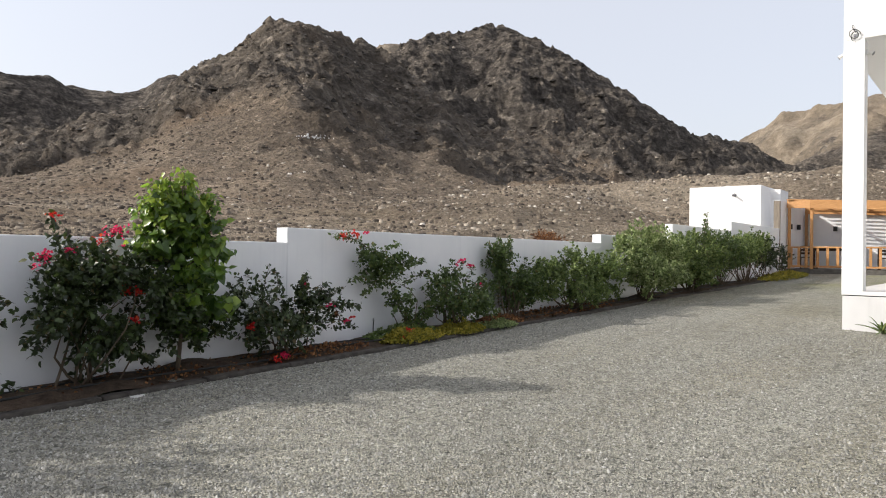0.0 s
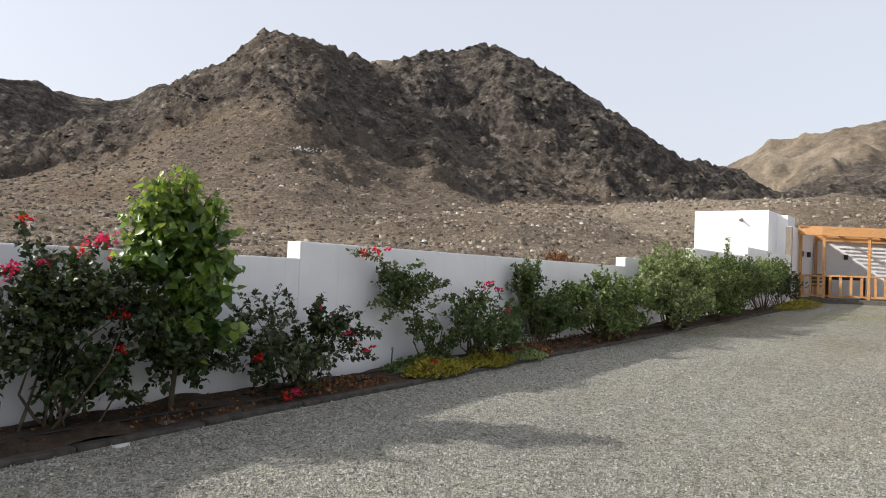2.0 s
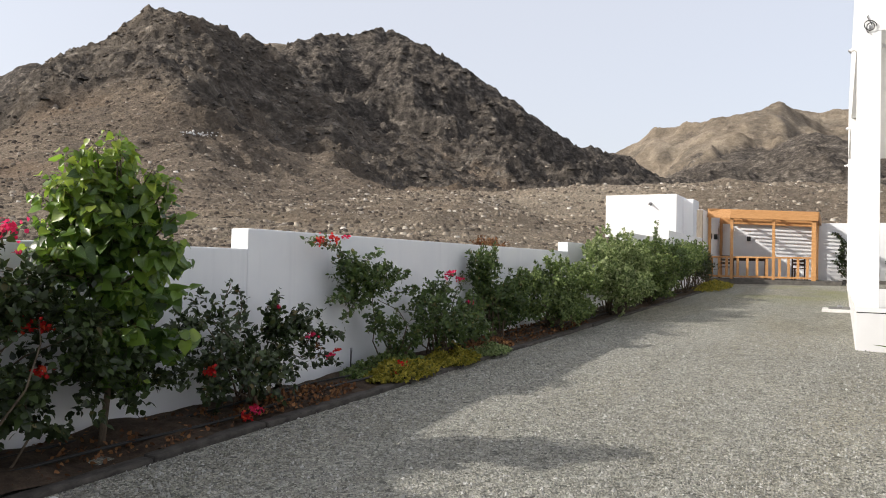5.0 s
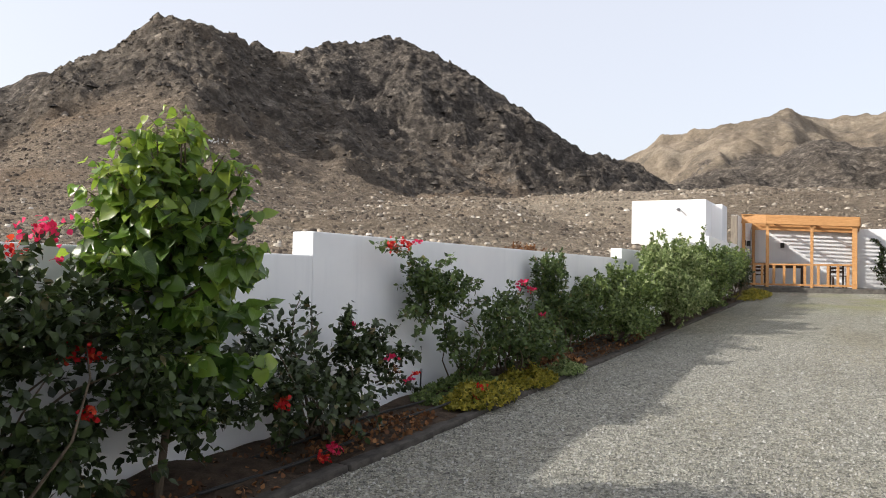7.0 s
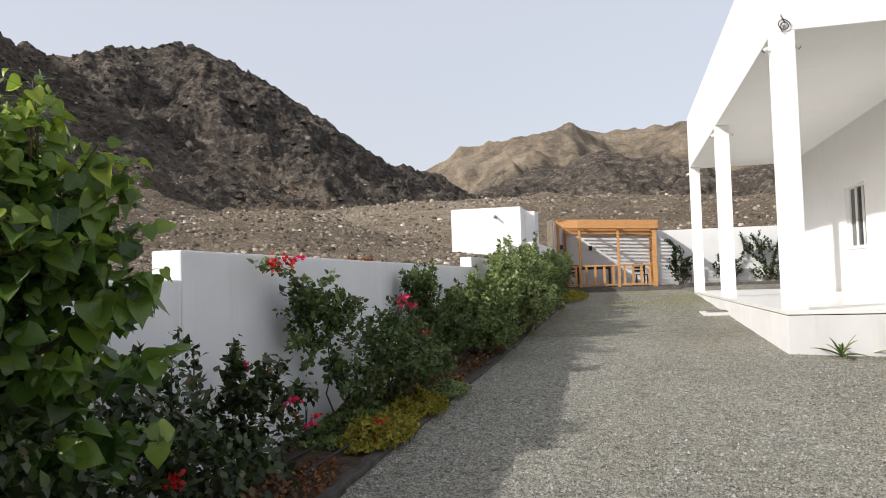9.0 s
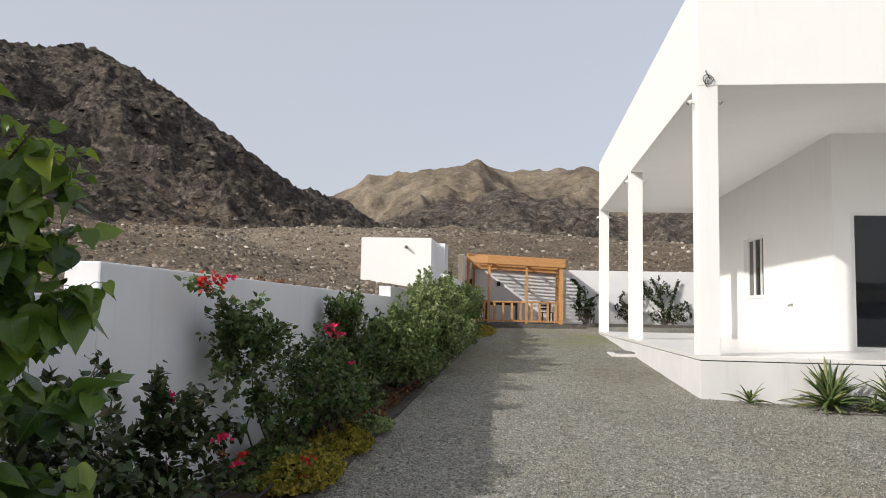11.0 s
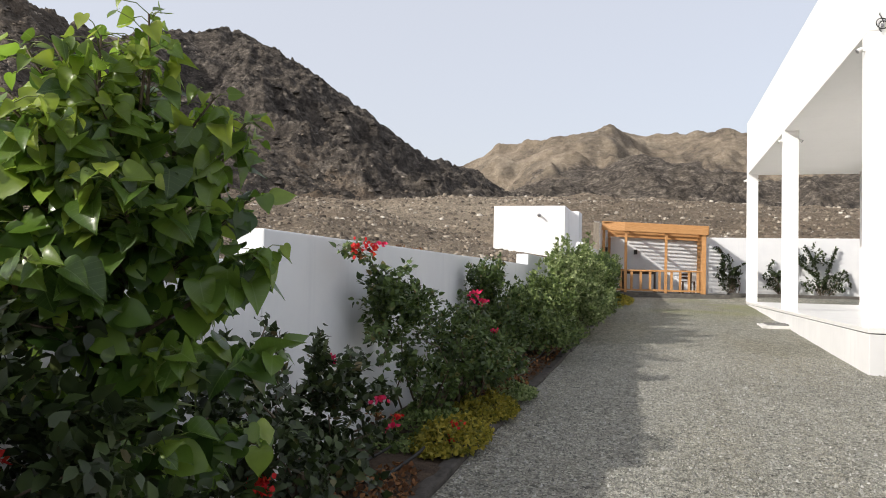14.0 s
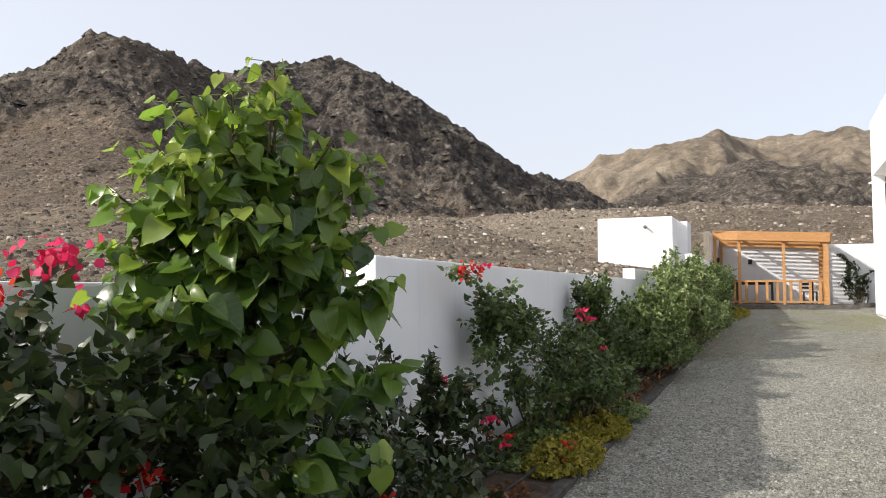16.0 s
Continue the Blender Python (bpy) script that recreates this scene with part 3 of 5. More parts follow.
# ---- the house ----
PX, PY, PY2, FLOOR, SOFFIT, ROOF = -3.44, 13.3, 26.65, 1.11, 4.98, 6.58
HX, HY, HX2 = -0.44, 16.2, 14.5


def house():
    h = thing("house", (5, 20, 0.4), "white plastered house with a deep columned porch", "house")
    h.matrix_world = Matrix.Identity(4)

    def piece(name, bm, m, label=""):
        return part(name, bm, m, h, label)

    # porch base, with a thin shadow joint under the floor slab
    piece("plinth", box(PX + 0.012, PY + 0.012, -0.4, HX2, PY2 - 0.012, FLOOR - 0.075, 0.01), M_PLINTH)
    piece("joint", box(PX + 0.03, PY + 0.03, FLOOR - 0.08, HX2 - 0.1, PY2 - 0.03, FLOOR - 0.06), M_BLACK, "dark joint line")
    piece("porch_floor", box(PX, PY, FLOOR - 0.062, HX2, PY2, FLOOR, 0.008), M_TILE, "pale tiled porch floor")
    for y0 in (PY, 19.82, 26.33):
        piece("column", box(PX, y0, FLOOR, PX + 0.29, y0 + 0.31, SOFFIT, 0.008), M_HOUSE)
    for x0 in (4.6, 10.4):
        piece("column", box(x0, PY, FLOOR, x0 + 0.31, PY + 0.31, SOFFIT, 0.008), M_HOUSE)
    # roof slab with its deep fascia
    piece("roof", box(PX, PY, SOFFIT, HX2, PY2, ROOF, 0.012), M_HOUSE)
    # west wall, in pieces round the window
    wy0, wy1, wz0, wz1, th = 19.95, 21.38, 2.14, 3.56, 0.24
    piece("wall", box(HX, HY, FLOOR, HX + th, wy0, SOFFIT), M_HOUSE)
    piece("wall", box(HX, wy1, FLOOR, HX + th, PY2 - 0.4, SOFFIT), M_HOUSE)
    piece("wall", box(HX, wy0, FLOOR, HX + th, wy1, wz0), M_HOUSE)
    piece("wall", box(HX, wy0, wz1, HX + th, wy1, SOFFIT), M_HOUSE)
    # south wall, round the sliding door
    dx0, dx1, dz1 = -0.14, 2.5, 3.56
    piece("wall", box(HX + th, HY, FLOOR, dx0, HY + th, SOFFIT), M_HOUSE)
    piece("wall", box(dx1, HY, FLOOR, HX2, HY + th, SOFFIT), M_HOUSE)
    piece("wall", box(dx0, HY, dz1, dx1, HY + th, SOFFIT), M_HOUSE)
    piece("wall", box(HX + th, PY2 - 0.64, FLOOR, HX2, PY2 - 0.4, SOFFIT), M_HOUSE)
    piece("wall", box(HX2 - th, HY + th, FLOOR, HX2, PY2 - 0.64, SOFFIT), M_HOUSE)
    piece("partition", box(4.0, HY + th, FLOOR, 4.2, PY2 - 0.64, SOFFIT), M_ROOM)
    # window: frame, sashes with upright bars, glass
    w = piece("window", box(HX + 0.10, wy0, wz0, HX + 0.16, wy0 + 0.05, wz1), M_FRAME, "white framed sliding window")
    for a, b in ((wy1 - 0.05, wy1), (wy0 + 0.44, wy0 + 0.51), (wy0 + 0.92, wy0 + 1.0)):
        part("bar", box(HX + 0.09, a, wz0, HX + 0.15, b, wz1), M_FRAME, w)
    for a, b in ((wz0, wz0 + 0.05), (wz1 - 0.05, wz1)):
        part("rail", box(HX + 0.095, wy0 + 0.05, a, HX + 0.155, wy1 - 0.05, b), M_FRAME, w)
    part("pane", box(HX + 0.118, wy0 + 0.05, wz0 + 0.05, HX + 0.126, wy1 - 0.05, wz1 - 0.05), M_GLASS, w)
    part("sill", box(HX - 0.03, wy0 - 0.03, wz0 - 0.035, HX + 0.10, wy1 + 0.03, wz0 + 0.002, 0.005), M_HOUSE, w)
    # sliding door
    d = piece("sliding_door", box(dx0, HY - 0.004, FLOOR, dx0 + 0.06, HY + 0.07, dz1, 0.004), M_FRAME, "dark glass sliding door in a white frame")
    part("frame", box(dx1 - 0.06, HY - 0.004, FLOOR, dx1, HY + 0.07, dz1, 0.004), M_FRAME, d)
    part("frame", box(dx0 + 0.06, HY - 0.004, dz1 - 0.06, dx1 - 0.06, HY + 0.07, dz1, 0.004), M_FRAME, d)
    part("threshold", box(dx0 + 0.06, HY - 0.006, FLOOR, dx1 - 0.06, HY + 0.08, FLOOR + 0.07, 0.004), M_FRAME, d)
    mid = (dx0 + dx1) / 2
    part("stile", box(mid - 0.04, HY + 0.01, FLOOR + 0.07, mid + 0.04, HY + 0.06, dz1 - 0.06), M_FRAME, d)
    for a, b in ((dx0 + 0.06, mid - 0.04), (mid + 0.04, dx1 - 0.06)):
        part("pane", box(a, HY + 0.03, FLOOR + 0.07, b, HY + 0.04, dz1 - 0.06), M_GLASS, d)
    # baseboard along the porch walls
    piece("baseboard", box(HX - 0.012, HY - 0.012, FLOOR, HX, PY2 - 0.4, FLOOR + 0.09), M_TILE)
    piece("outlet", tube(bmesh.new(), [(HX + 0.02, 18.2, 1.93), (HX - 0.05, 18.2, 1.93), (HX - 0.09, 18.2, 1.90)], 0.028, 0.025, 10), M_GREY, "small grey pipe outlet")


house()


def spotlight(at):
    s = thing("wall_spotlight", at, "small white spotlight fixed to a porch column", "lamp", "porch spotlights")
    x, y, z = 0, 0, 0
    part("bracket", box(x - 0.03, y - 0.025, z - 0.04, x, y + 0.025, z + 0.04, 0.005), M_WHITE, s)
    part("body", tube(bmesh.new(), [(-0.03, 0, 0.0), (-0.05, 0, -0.005), (-0.075, 0.0, -0.02), (-0.09, 0, -0.032)], 0.024, 0.03, 12), M_WHITE, s)
    part("rim", tube(bmesh.new(), [(-0.088, 0, -0.030), (-0.098, 0, -0.037)], 0.032, 0.032, 12), M_GREY, s)
    return s


lamp_1 = spotlight((PX, PY + 0.17, 4.80))
for y in (19.98, 26.48):
    copy_thing(lamp_1, pose(PX, y, 4.80))
for y in (PY + 0.17, 19.98, 26.48):
    copy_thing(lamp_1, pose(PX + 0.29, y, 4.80, 0, 0, 180))


def loose_cable():
    c = thing("loose_cable", (PX + 0.15, PY - 0.01, 5.04), "black loose cable coiled on a hook under the beam", "cable")
    pts = []
    for i in range(40):
        a = i / 39 * 3.4 * math.pi
        pts.append((0.07 * math.cos(a) * (1 - i / 70), -0.012 - 0.0004 * i, 0.05 * math.sin(a) + 0.02 * math.sin(a * 0.5)))
    part("coil", tube(bmesh.new(), [(x * 1.2, y, z * 1.4) for x, y, z in pts], 0.006, 0.006, 6), M_BLACK, c)
    part("tail", tube(bmesh.new(), [(0.02, -0.01, 0.03), (-0.01, -0.03, 0.09), (-0.035, -0.02, 0.14), (-0.02, 0.012, 0.17)], 0.006, 0.005, 6), M_BLACK, c)
    part("hook", box(-0.015, -0.02, -0.02, 0.015, 0.012, 0.02, 0.004), M_GREY, c)


loose_cable()


# ---- service hut beyond the wall ----
def hut():
    h = thing("service_hut", (-11.4, 35.4, 1.5), "small white plastered flat-roofed hut behind the wall", "hut")
    h.matrix_world = Matrix.Identity(4)
    part("body", box(-12.95, 33.87, -0.5, -9.85, 36.9, 4.81, 0.012), M_HOUSE, h)
    part("pilaster", box(-9.852, 35.45, 0.5, -9.42, 36.9, 4.72, 0.012), M_HOUSE, h)
    part("buttress", box(-9.85, 33.4, 0.0, -8.28, 33.6, 2.85, 0.012), M_WALL, h)
    pipe = part("spout", tube(bmesh.new(), [(-10.95, 33.9, 4.40), (-10.95, 33.68, 4.40), (-10.95, 33.60, 4.36)], 0.045, 0.045, 10), M_GREY, h, "grey drain spout")
    part("flange", tube(bmesh.new(), [(-10.95, 33.87, 4.40), (-10.95, 33.84, 4.40)], 0.08, 0.08, 12), M_GREY, pipe)
    part("spout", tube(bmesh.new(), [(-12.6, 33.9, 2.62), (-12.6, 33.70, 2.62), (-12.6, 33.63, 2.58)], 0.035, 0.035, 10), M_GREY, h)


hut()


def rubble_pile():
    rng = random.Random(8)
    p = thing("rubble_footing", (-12.0, 33.4, 2.0), "grey broken stones heaped at the foot of the hut", "rubble")
    for i in range(22):
        bm = bmesh.new()
        bmesh.ops.create_icosphere(bm, subdivisions=2, radius=1)
        sx, sy, sz = (rng.uniform(0.10, 0.22) for _ in range(3))
        for v in bm.verts:
            k = 1 + 0.25 * noise.noise(v.co * 1.6 + Vector((i * 3.1, 0, 0)))
            v.co = Vector((v.co.x * sx * k, v.co.y * sy * k, v.co.z * sz * 0.8 * k))
        s = part("stone", bm, M_STEP, p)
        s.location = (rng.uniform(-0.9, 0.9), rng.uniform(-0.3, 0.25), rng.uniform(-0.25, 0.3))


rubble_pile()

# ---- pergola ----
GY0, GY1, DECK = 30.3, 33.58, 1.24


def pergola():
    p = thing("pergola", (-6, 31, DECK), "orange-stained timber pergola with slatted roof and low railing", "pergola")
    p.matrix_world = Matrix.Identity(4)

    def roof_z(x):
        return 3.80 - 0.05 * (x + 7.2)

    for x, y in ((-7.16, GY0 + 0.06), (-5.74, GY0 + 0.06), (-4.44, GY0 + 0.06), (-4.44, GY0 + 0.62), (-4.44, GY1 - 0.15), (-7.95, GY1 - 0.15), (-7.98, GY0 + 0.3)):
        w = 0.075 if x > -5 else 0.05
        part("post", box(x - w, y - w, DECK, x + w, y + w, roof_z(x) - 0.22, 0.006), M_TIMBER, p)

    part("post", box(WALL_OUT - 0.005, 29.47, 1.0, WALL_IN + 0.005, 29.595, 3.76, 0.006), M_OLDWOOD, p, "weathered grey end post")

    def beam(name, a, b, drop, thick, height):
        bm = box(-thick / 2, 0, -height, thick / 2, 1, 0)
        a, b = Vector(a), Vector(b)
        d = b - a
        side = d.cross(Vector((0, 0, 1))).normalized()
        up = side.cross(d).normalized()
        for v in bm.verts:
            v.co = a + side * v.co.x + d * v.co.y + up * (v.co.z - drop)
        return part(name, bm, M_TIMBER, p)

    zl, zm, zr = roof_z(-8.04), roof_z(-7.16), roof_z(-4.3)
    beam("fascia", (-8.02, GY0 + 0.12, zl), (-7.18, GY0 - 0.06, zm), 0, 0.05, 0.30)
    beam("fascia", (-7.18, GY0 - 0.06, zm), (-4.3, GY0 - 0.06, zr), 0, 0.05, 0.30)
    beam("fascia", (-4.3, GY0 - 0.03, zr), (-4.3, GY1, zr), 0, 0.05, 0.28)
    beam("rear_beam", (-8.02, GY1 - 0.06, zl), (-4.33, GY1 - 0.06, zr), 0.01, 0.05, 0.34)
    for x in (-7.16, -5.74, -4.44):
        beam("rafter", (x, GY0 + 0.0, roof_z(x)), (x, GY1 - 0.01, roof_z(x)), 0.04, 0.045, 0.10)
    y = GY0 + 0.02
    while y < GY1 - 0.1:
        beam("slat", (-8.03, y, roof_z(-8.03) + 0.025), (-4.28, y, roof_z(-4.28) + 0.025), 0, 0.062, 0.025)
        y += 0.17
    # railing with its gate gap at the west end
    for x0, x1 in ((-7.98, -7.2), (-7.11, -5.79), (-5.69, -4.49)):
        part("top_rail", box(x0, GY0 + 0.02, DECK + 0.78, x1, GY0 + 0.09, DECK + 0.84, 0.005), M_TIMBER, p)
        part("bottom_rail", box(x0, GY0 + 0.03, DECK + 0.06, x1, GY0 + 0.08, DECK + 0.13, 0.005), M_TIMBER, p)
        n = max(2, round((x1 - x0) / 0.30))
        for i in range(n):
            xc = x0 + (x1 - x0) * (i + 0.5) / n
            part("baluster", box(xc - 0.045, GY0 + 0.04, DECK + 0.13, xc + 0.045, GY0 + 0.065, DECK + 0.78, 0.003), M_TIMBER, p)


wall("platform", -8.06, GY0 - 0.15, 0.6, -3.55, 33.6, DECK, "dark stone step under the pergola", M_STEP, 0.015)
wall("planter_edge", -3.54, 31.6, 0.6, 9.0, 31.75, 1.30, "low dark stone edge of the rear planting bed", M_STEP, 0.015)
wall("planter_soil", -3.54, 31.76, 0.6, 9.0, 33.58, 1.22, "brown soil of the rear planting bed", M_SOIL, 0.01)
pergola()


def table():
    t = thing("picnic_table", (-6.75, 32.2, DECK), "dark timber table standing under the pergola", "table")
    part("tabletop", box(-0.75, -0.4, 0.80, 0.75, 0.4, 0.86, 0.01), M_DARKWOOD, t)
    part("apron", box(-0.66, -0.32, 0.70, 0.66, 0.32, 0.798, 0.005), M_DARKWOOD, t)
    for x in (-0.66, 0.58):
        for y in (-0.33, 0.25):
            part("leg", box(x, y, 0, x + 0.08, y + 0.08, 0.72, 0.005), M_DARKWOOD, t)


def chair(at, turn):
    c = thing("garden_chair", at, "dark timber garden chair under the pergola", "chair", "pergola chairs")
    part("seat", box(-0.24, -0.23, 0.42, 0.24, 0.23, 0.46, 0.008), M_DARKWOOD, c)
    for x in (-0.24, 0.19):
        part("leg", box(x, -0.23, 0, x + 0.05, -0.18, 0.42), M_DARKWOOD, c)
        part("back_post", box(x, 0.18, 0, x + 0.05, 0.23, 0.86, 0.004), M_DARKWOOD, c)
    for z in (0.55, 0.68, 0.80):
        part("back_slat", box(-0.19, 0.195, z, 0.19, 0.215, z + 0.08, 0.003), M_DARKWOOD, c)
    c.matrix_world = Matrix.Translation(at) @ pose(0, 0, 0, 0, 0, turn)
    return c


table()
chair_1 = chair((-4.95, 31.9, DECK), 15)
copy_thing(chair_1, pose(-7.5, 31.3, DECK, 0, 0, 190))


def wall_lamp(at):
    l = thing("wall_lamp", at, "small dark box lamp on the wall by the pergola", "lamp", "pergola wall lamps")
    part("plate", box(0, -0.05, -0.09, 0.015, 0.05, 0.09, 0.003), M_GREY, l)
    part("shade", box(0.015, -0.07, -0.10, 0.13, 0.07, 0.10, 0.008), M_BLACK, l)
    part("diffuser", box(0.03, -0.05, -0.112, 0.11, 0.05, -0.10, 0.002), M_WHITE, l)
    return l


lamp_2 = wall_lamp((WALL_IN, 30.9, 2.85))
copy_thing(lamp_2, pose(WALL_IN, 32.3, 2.88))
copy_thing(lamp_2, pose(-6.9, 33.6, 2.85, 0, 0, -90))


# ---- manhole ----
def manhole():
    z = float(ground_z(-3.6, 19.4))
    m = thing("manhole_slab", (-3.62, 19.45, z), "pale concrete manhole slab with a grey lid in the gravel", "manhole")
    part("surround", box(-0.34, -0.42, -0.1, 0.27, 0.42, 0.045, 0.012), M_CONC, m)
    part("lid", box(-0.22, -0.30, 0.046, 0.2, 0.30, 0.075, 0.01), M_LID, m)
    for y in (-0.2, 0.2):
        part("lifting_ring", tube(bmesh.new(), [(-0.05, y, 0.073), (-0.045, y, 0.10), (0.0, y, 0.11), (0.045, y, 0.10), (0.05, y, 0.073)], 0.007, 0.007, 6), M_GREY, m)


manhole()


# ---- planting bed along the west wall ----
def bed():
    xs = np.linspace(WALL_IN + 0.002, KERB_X - 0.02, 12)
    ys = np.linspace(-14, 30.1, 420)
    gx, gy = np.meshgrid(xs, ys)
    gz = ground_z(gx, gy) + 0.03 + 0.035 * fractal(gx, gy, 0.5, 91, 4) + 0.03 * np.sin((gx - WALL_IN) * 4)
    i = np.arange(len(ys) - 1)[:, None] * len(xs) + np.arange(len(xs) - 1)[None]
    faces = np.stack([i, i + 1, i + 1 + len(xs), i + len(xs)], -1).reshape(-1, 4)
    ob = array_mesh("bed_soil", np.stack([gx, gy, gz], -1).reshape(-1, 3), faces, M_SOIL, None, True)
    tagged(ob, "dark brown soil of the planting bed along the wall", "soil", kind="structure")
    hose = []
    for k in range(150):
        y = -6 + k * 0.24
        hose.append((KERB_X - 0.22 + 0.03 * math.sin(y * 1.3) + 0.02 * math.sin(y * 3.7), y, float(ground_z(KERB_X - 0.2, y)) + 0.075 + 0.012 * math.sin(y * 2.1)))
    h = thing("drip_hose", (KERB_X - 0.2, 4, 0.4), "black drip irrigation hose lying on the soil", "hose")
    h.matrix_world = Matrix.Identity(4)
    part("pipe", tube(bmesh.new(), hose, 0.011, 0.011, 6), M_BLACK, h)
    inner = [(x - 0.27 + 0.05 * math.sin(y * 0.9 + 1), y, z - 0.002 + 0.01 * math.sin(y * 1.3)) for x, y, z in hose]
    part("pipe", tube(bmesh.new(), inner, 0.009, 0.009, 6), M_BLACK, h)
    kerb = tagged(new("kerb"), "dark concrete edging between bed and gravel", "kerb", kind="structure")
    data = None
    for k in range(45):
        y = -14 + k * 0.98
        z = float(ground_z(KERB_X, y + 0.49))
        if data is None:
            bm = box(-0.055, 0.003, -0.2, 0.055, 0.977, 0.028, 0.02)
            ob = obj("kerbstone", bm, M_KERB, kerb)
            data = ob.data
        else:
            ob = new("kerbstone", data)
            ob.parent = kerb
        ob.matrix_basis = pose(KERB_X + 0.008 * math.sin(k * 2.3), y, z + 0.006 * math.sin(k * 1.7), 1.5, 0, 0.5 * math.sin(k * 3.1))


bed()


# ---- plants ----
def leaf_shape(kind):
    """Outline (u across, w along, lift) and triangles of one leaf of unit length."""
    if kind == "heart":
        half = [(0, 0), (0.12, -0.10), (0.27, -0.13), (0.41, -0.06), (0.49, 0.10), (0.49, 0.28), (0.42, 0.46), (0.29, 0.65), (0.13, 0.83), (0, 1.02)]
        v, f, n = [], [], len(half)
        for sign in (-1, 1):
            for x, y in half:
                v.append((sign * x, y, 0.42 * x * x - 0.16 * max(y, 0) ** 2 + 0.05 * math.sin(9 * y) * x))
        for x, y in half:
            v.append((0, max(0, y), -0.16 * max(y, 0) ** 2 - 0.012))
        for k in range(n - 1):
            f += [(2 * n + k, k + 1, k), (2 * n + k, 2 * n + k + 1, k + 1), (2 * n + k, n + k, n + k + 1), (2 * n + k, n + k + 1, 2 * n + k + 1)]
    elif kind == "lance":
        v = [(0, 0, 0), (-0.19, 0.42, 0.05), (0, 1.0, -0.12), (0.19, 0.42, 0.05), (0, 0.45, 0)]
        f = [(0, 4, 1), (1, 4, 2), (0, 3, 4), (3, 2, 4)]
    else:
        v = [(0, 0, 0), (-0.27, 0.22, 0.05), (-0.27, 0.52, 0.06), (0, 1.0, -0.12), (0.27, 0.52, 0.06), (0.27, 0.22, 0.05), (0, 0.42, 0)]
        f = [(0, 6, 1), (1, 6, 2), (2, 6, 3), (0, 5, 6), (5, 4, 6), (4, 3, 6)]
    return np.array(v, float), np.array(f)


def frames(way, up):
    """Side, along and normal of leaves from their ways and rough normals."""
    way = way / np.linalg.norm(way, axis=1, keepdims=True)
    side = np.cross(way, up)
    side /= np.linalg.norm(side, axis=1, keepdims=True) + 1e-9
    return side, way, np.cross(side, way)


def leaves_mesh(name, at, way, up, size, material, parent, kind="oval", width=1.0):
    v, f = leaf_shape(kind)
    side, along, nor = frames(way, up)
    v = v * np.array([width, 1, 1])
    pts = at[:, None] + size[:, None, None] * (v[None, :, 0:1] * side[:, None] + v[None, :, 1:2] * along[:, None] + v[None, :, 2:3] * nor[:, None])
    faces = f[None] + (np.arange(len(at)) * len(v))[:, None, None]
    return array_mesh(name, pts.reshape(-1, 3), faces.reshape(-1, 3), material, parent, True)


def stem_path(a, b, rng, sag=0.12, n=5):
    a, b = np.array(a, float), np.array(b, float)
    bend = rng.normal(0, sag * np.linalg.norm(b - a), 3)
    bend[2] = abs(bend[2]) * 0.7
    return [tuple(a + (b - a) * t + bend * math.sin(math.pi * t)) for t in np.linspace(0, 1, n)]


def blossoms(parent, rng, at, material, bracts=26, spread=0.07, size=0.027, name="blossom"):
    at = np.array(at, float)
    bracts, spread = int(bracts * 1.2), spread * 0.56
    p = at + rng.normal(0, 1, (bracts, 3)) * np.array([spread, spread, spread * 0.6])
    way = rng.normal(0, 1, (bracts, 3)) + np.array([0.3, 0, 0.5])
    up = rng.normal(0, 1, (bracts, 3)) + np.array([0.5, -0.3, 0.6])
    return tagged(leaves_mesh(name, p, way, up, size * rng.uniform(0.8, 1.3, bracts), material, parent, "oval", 1.5), kind="stuff")


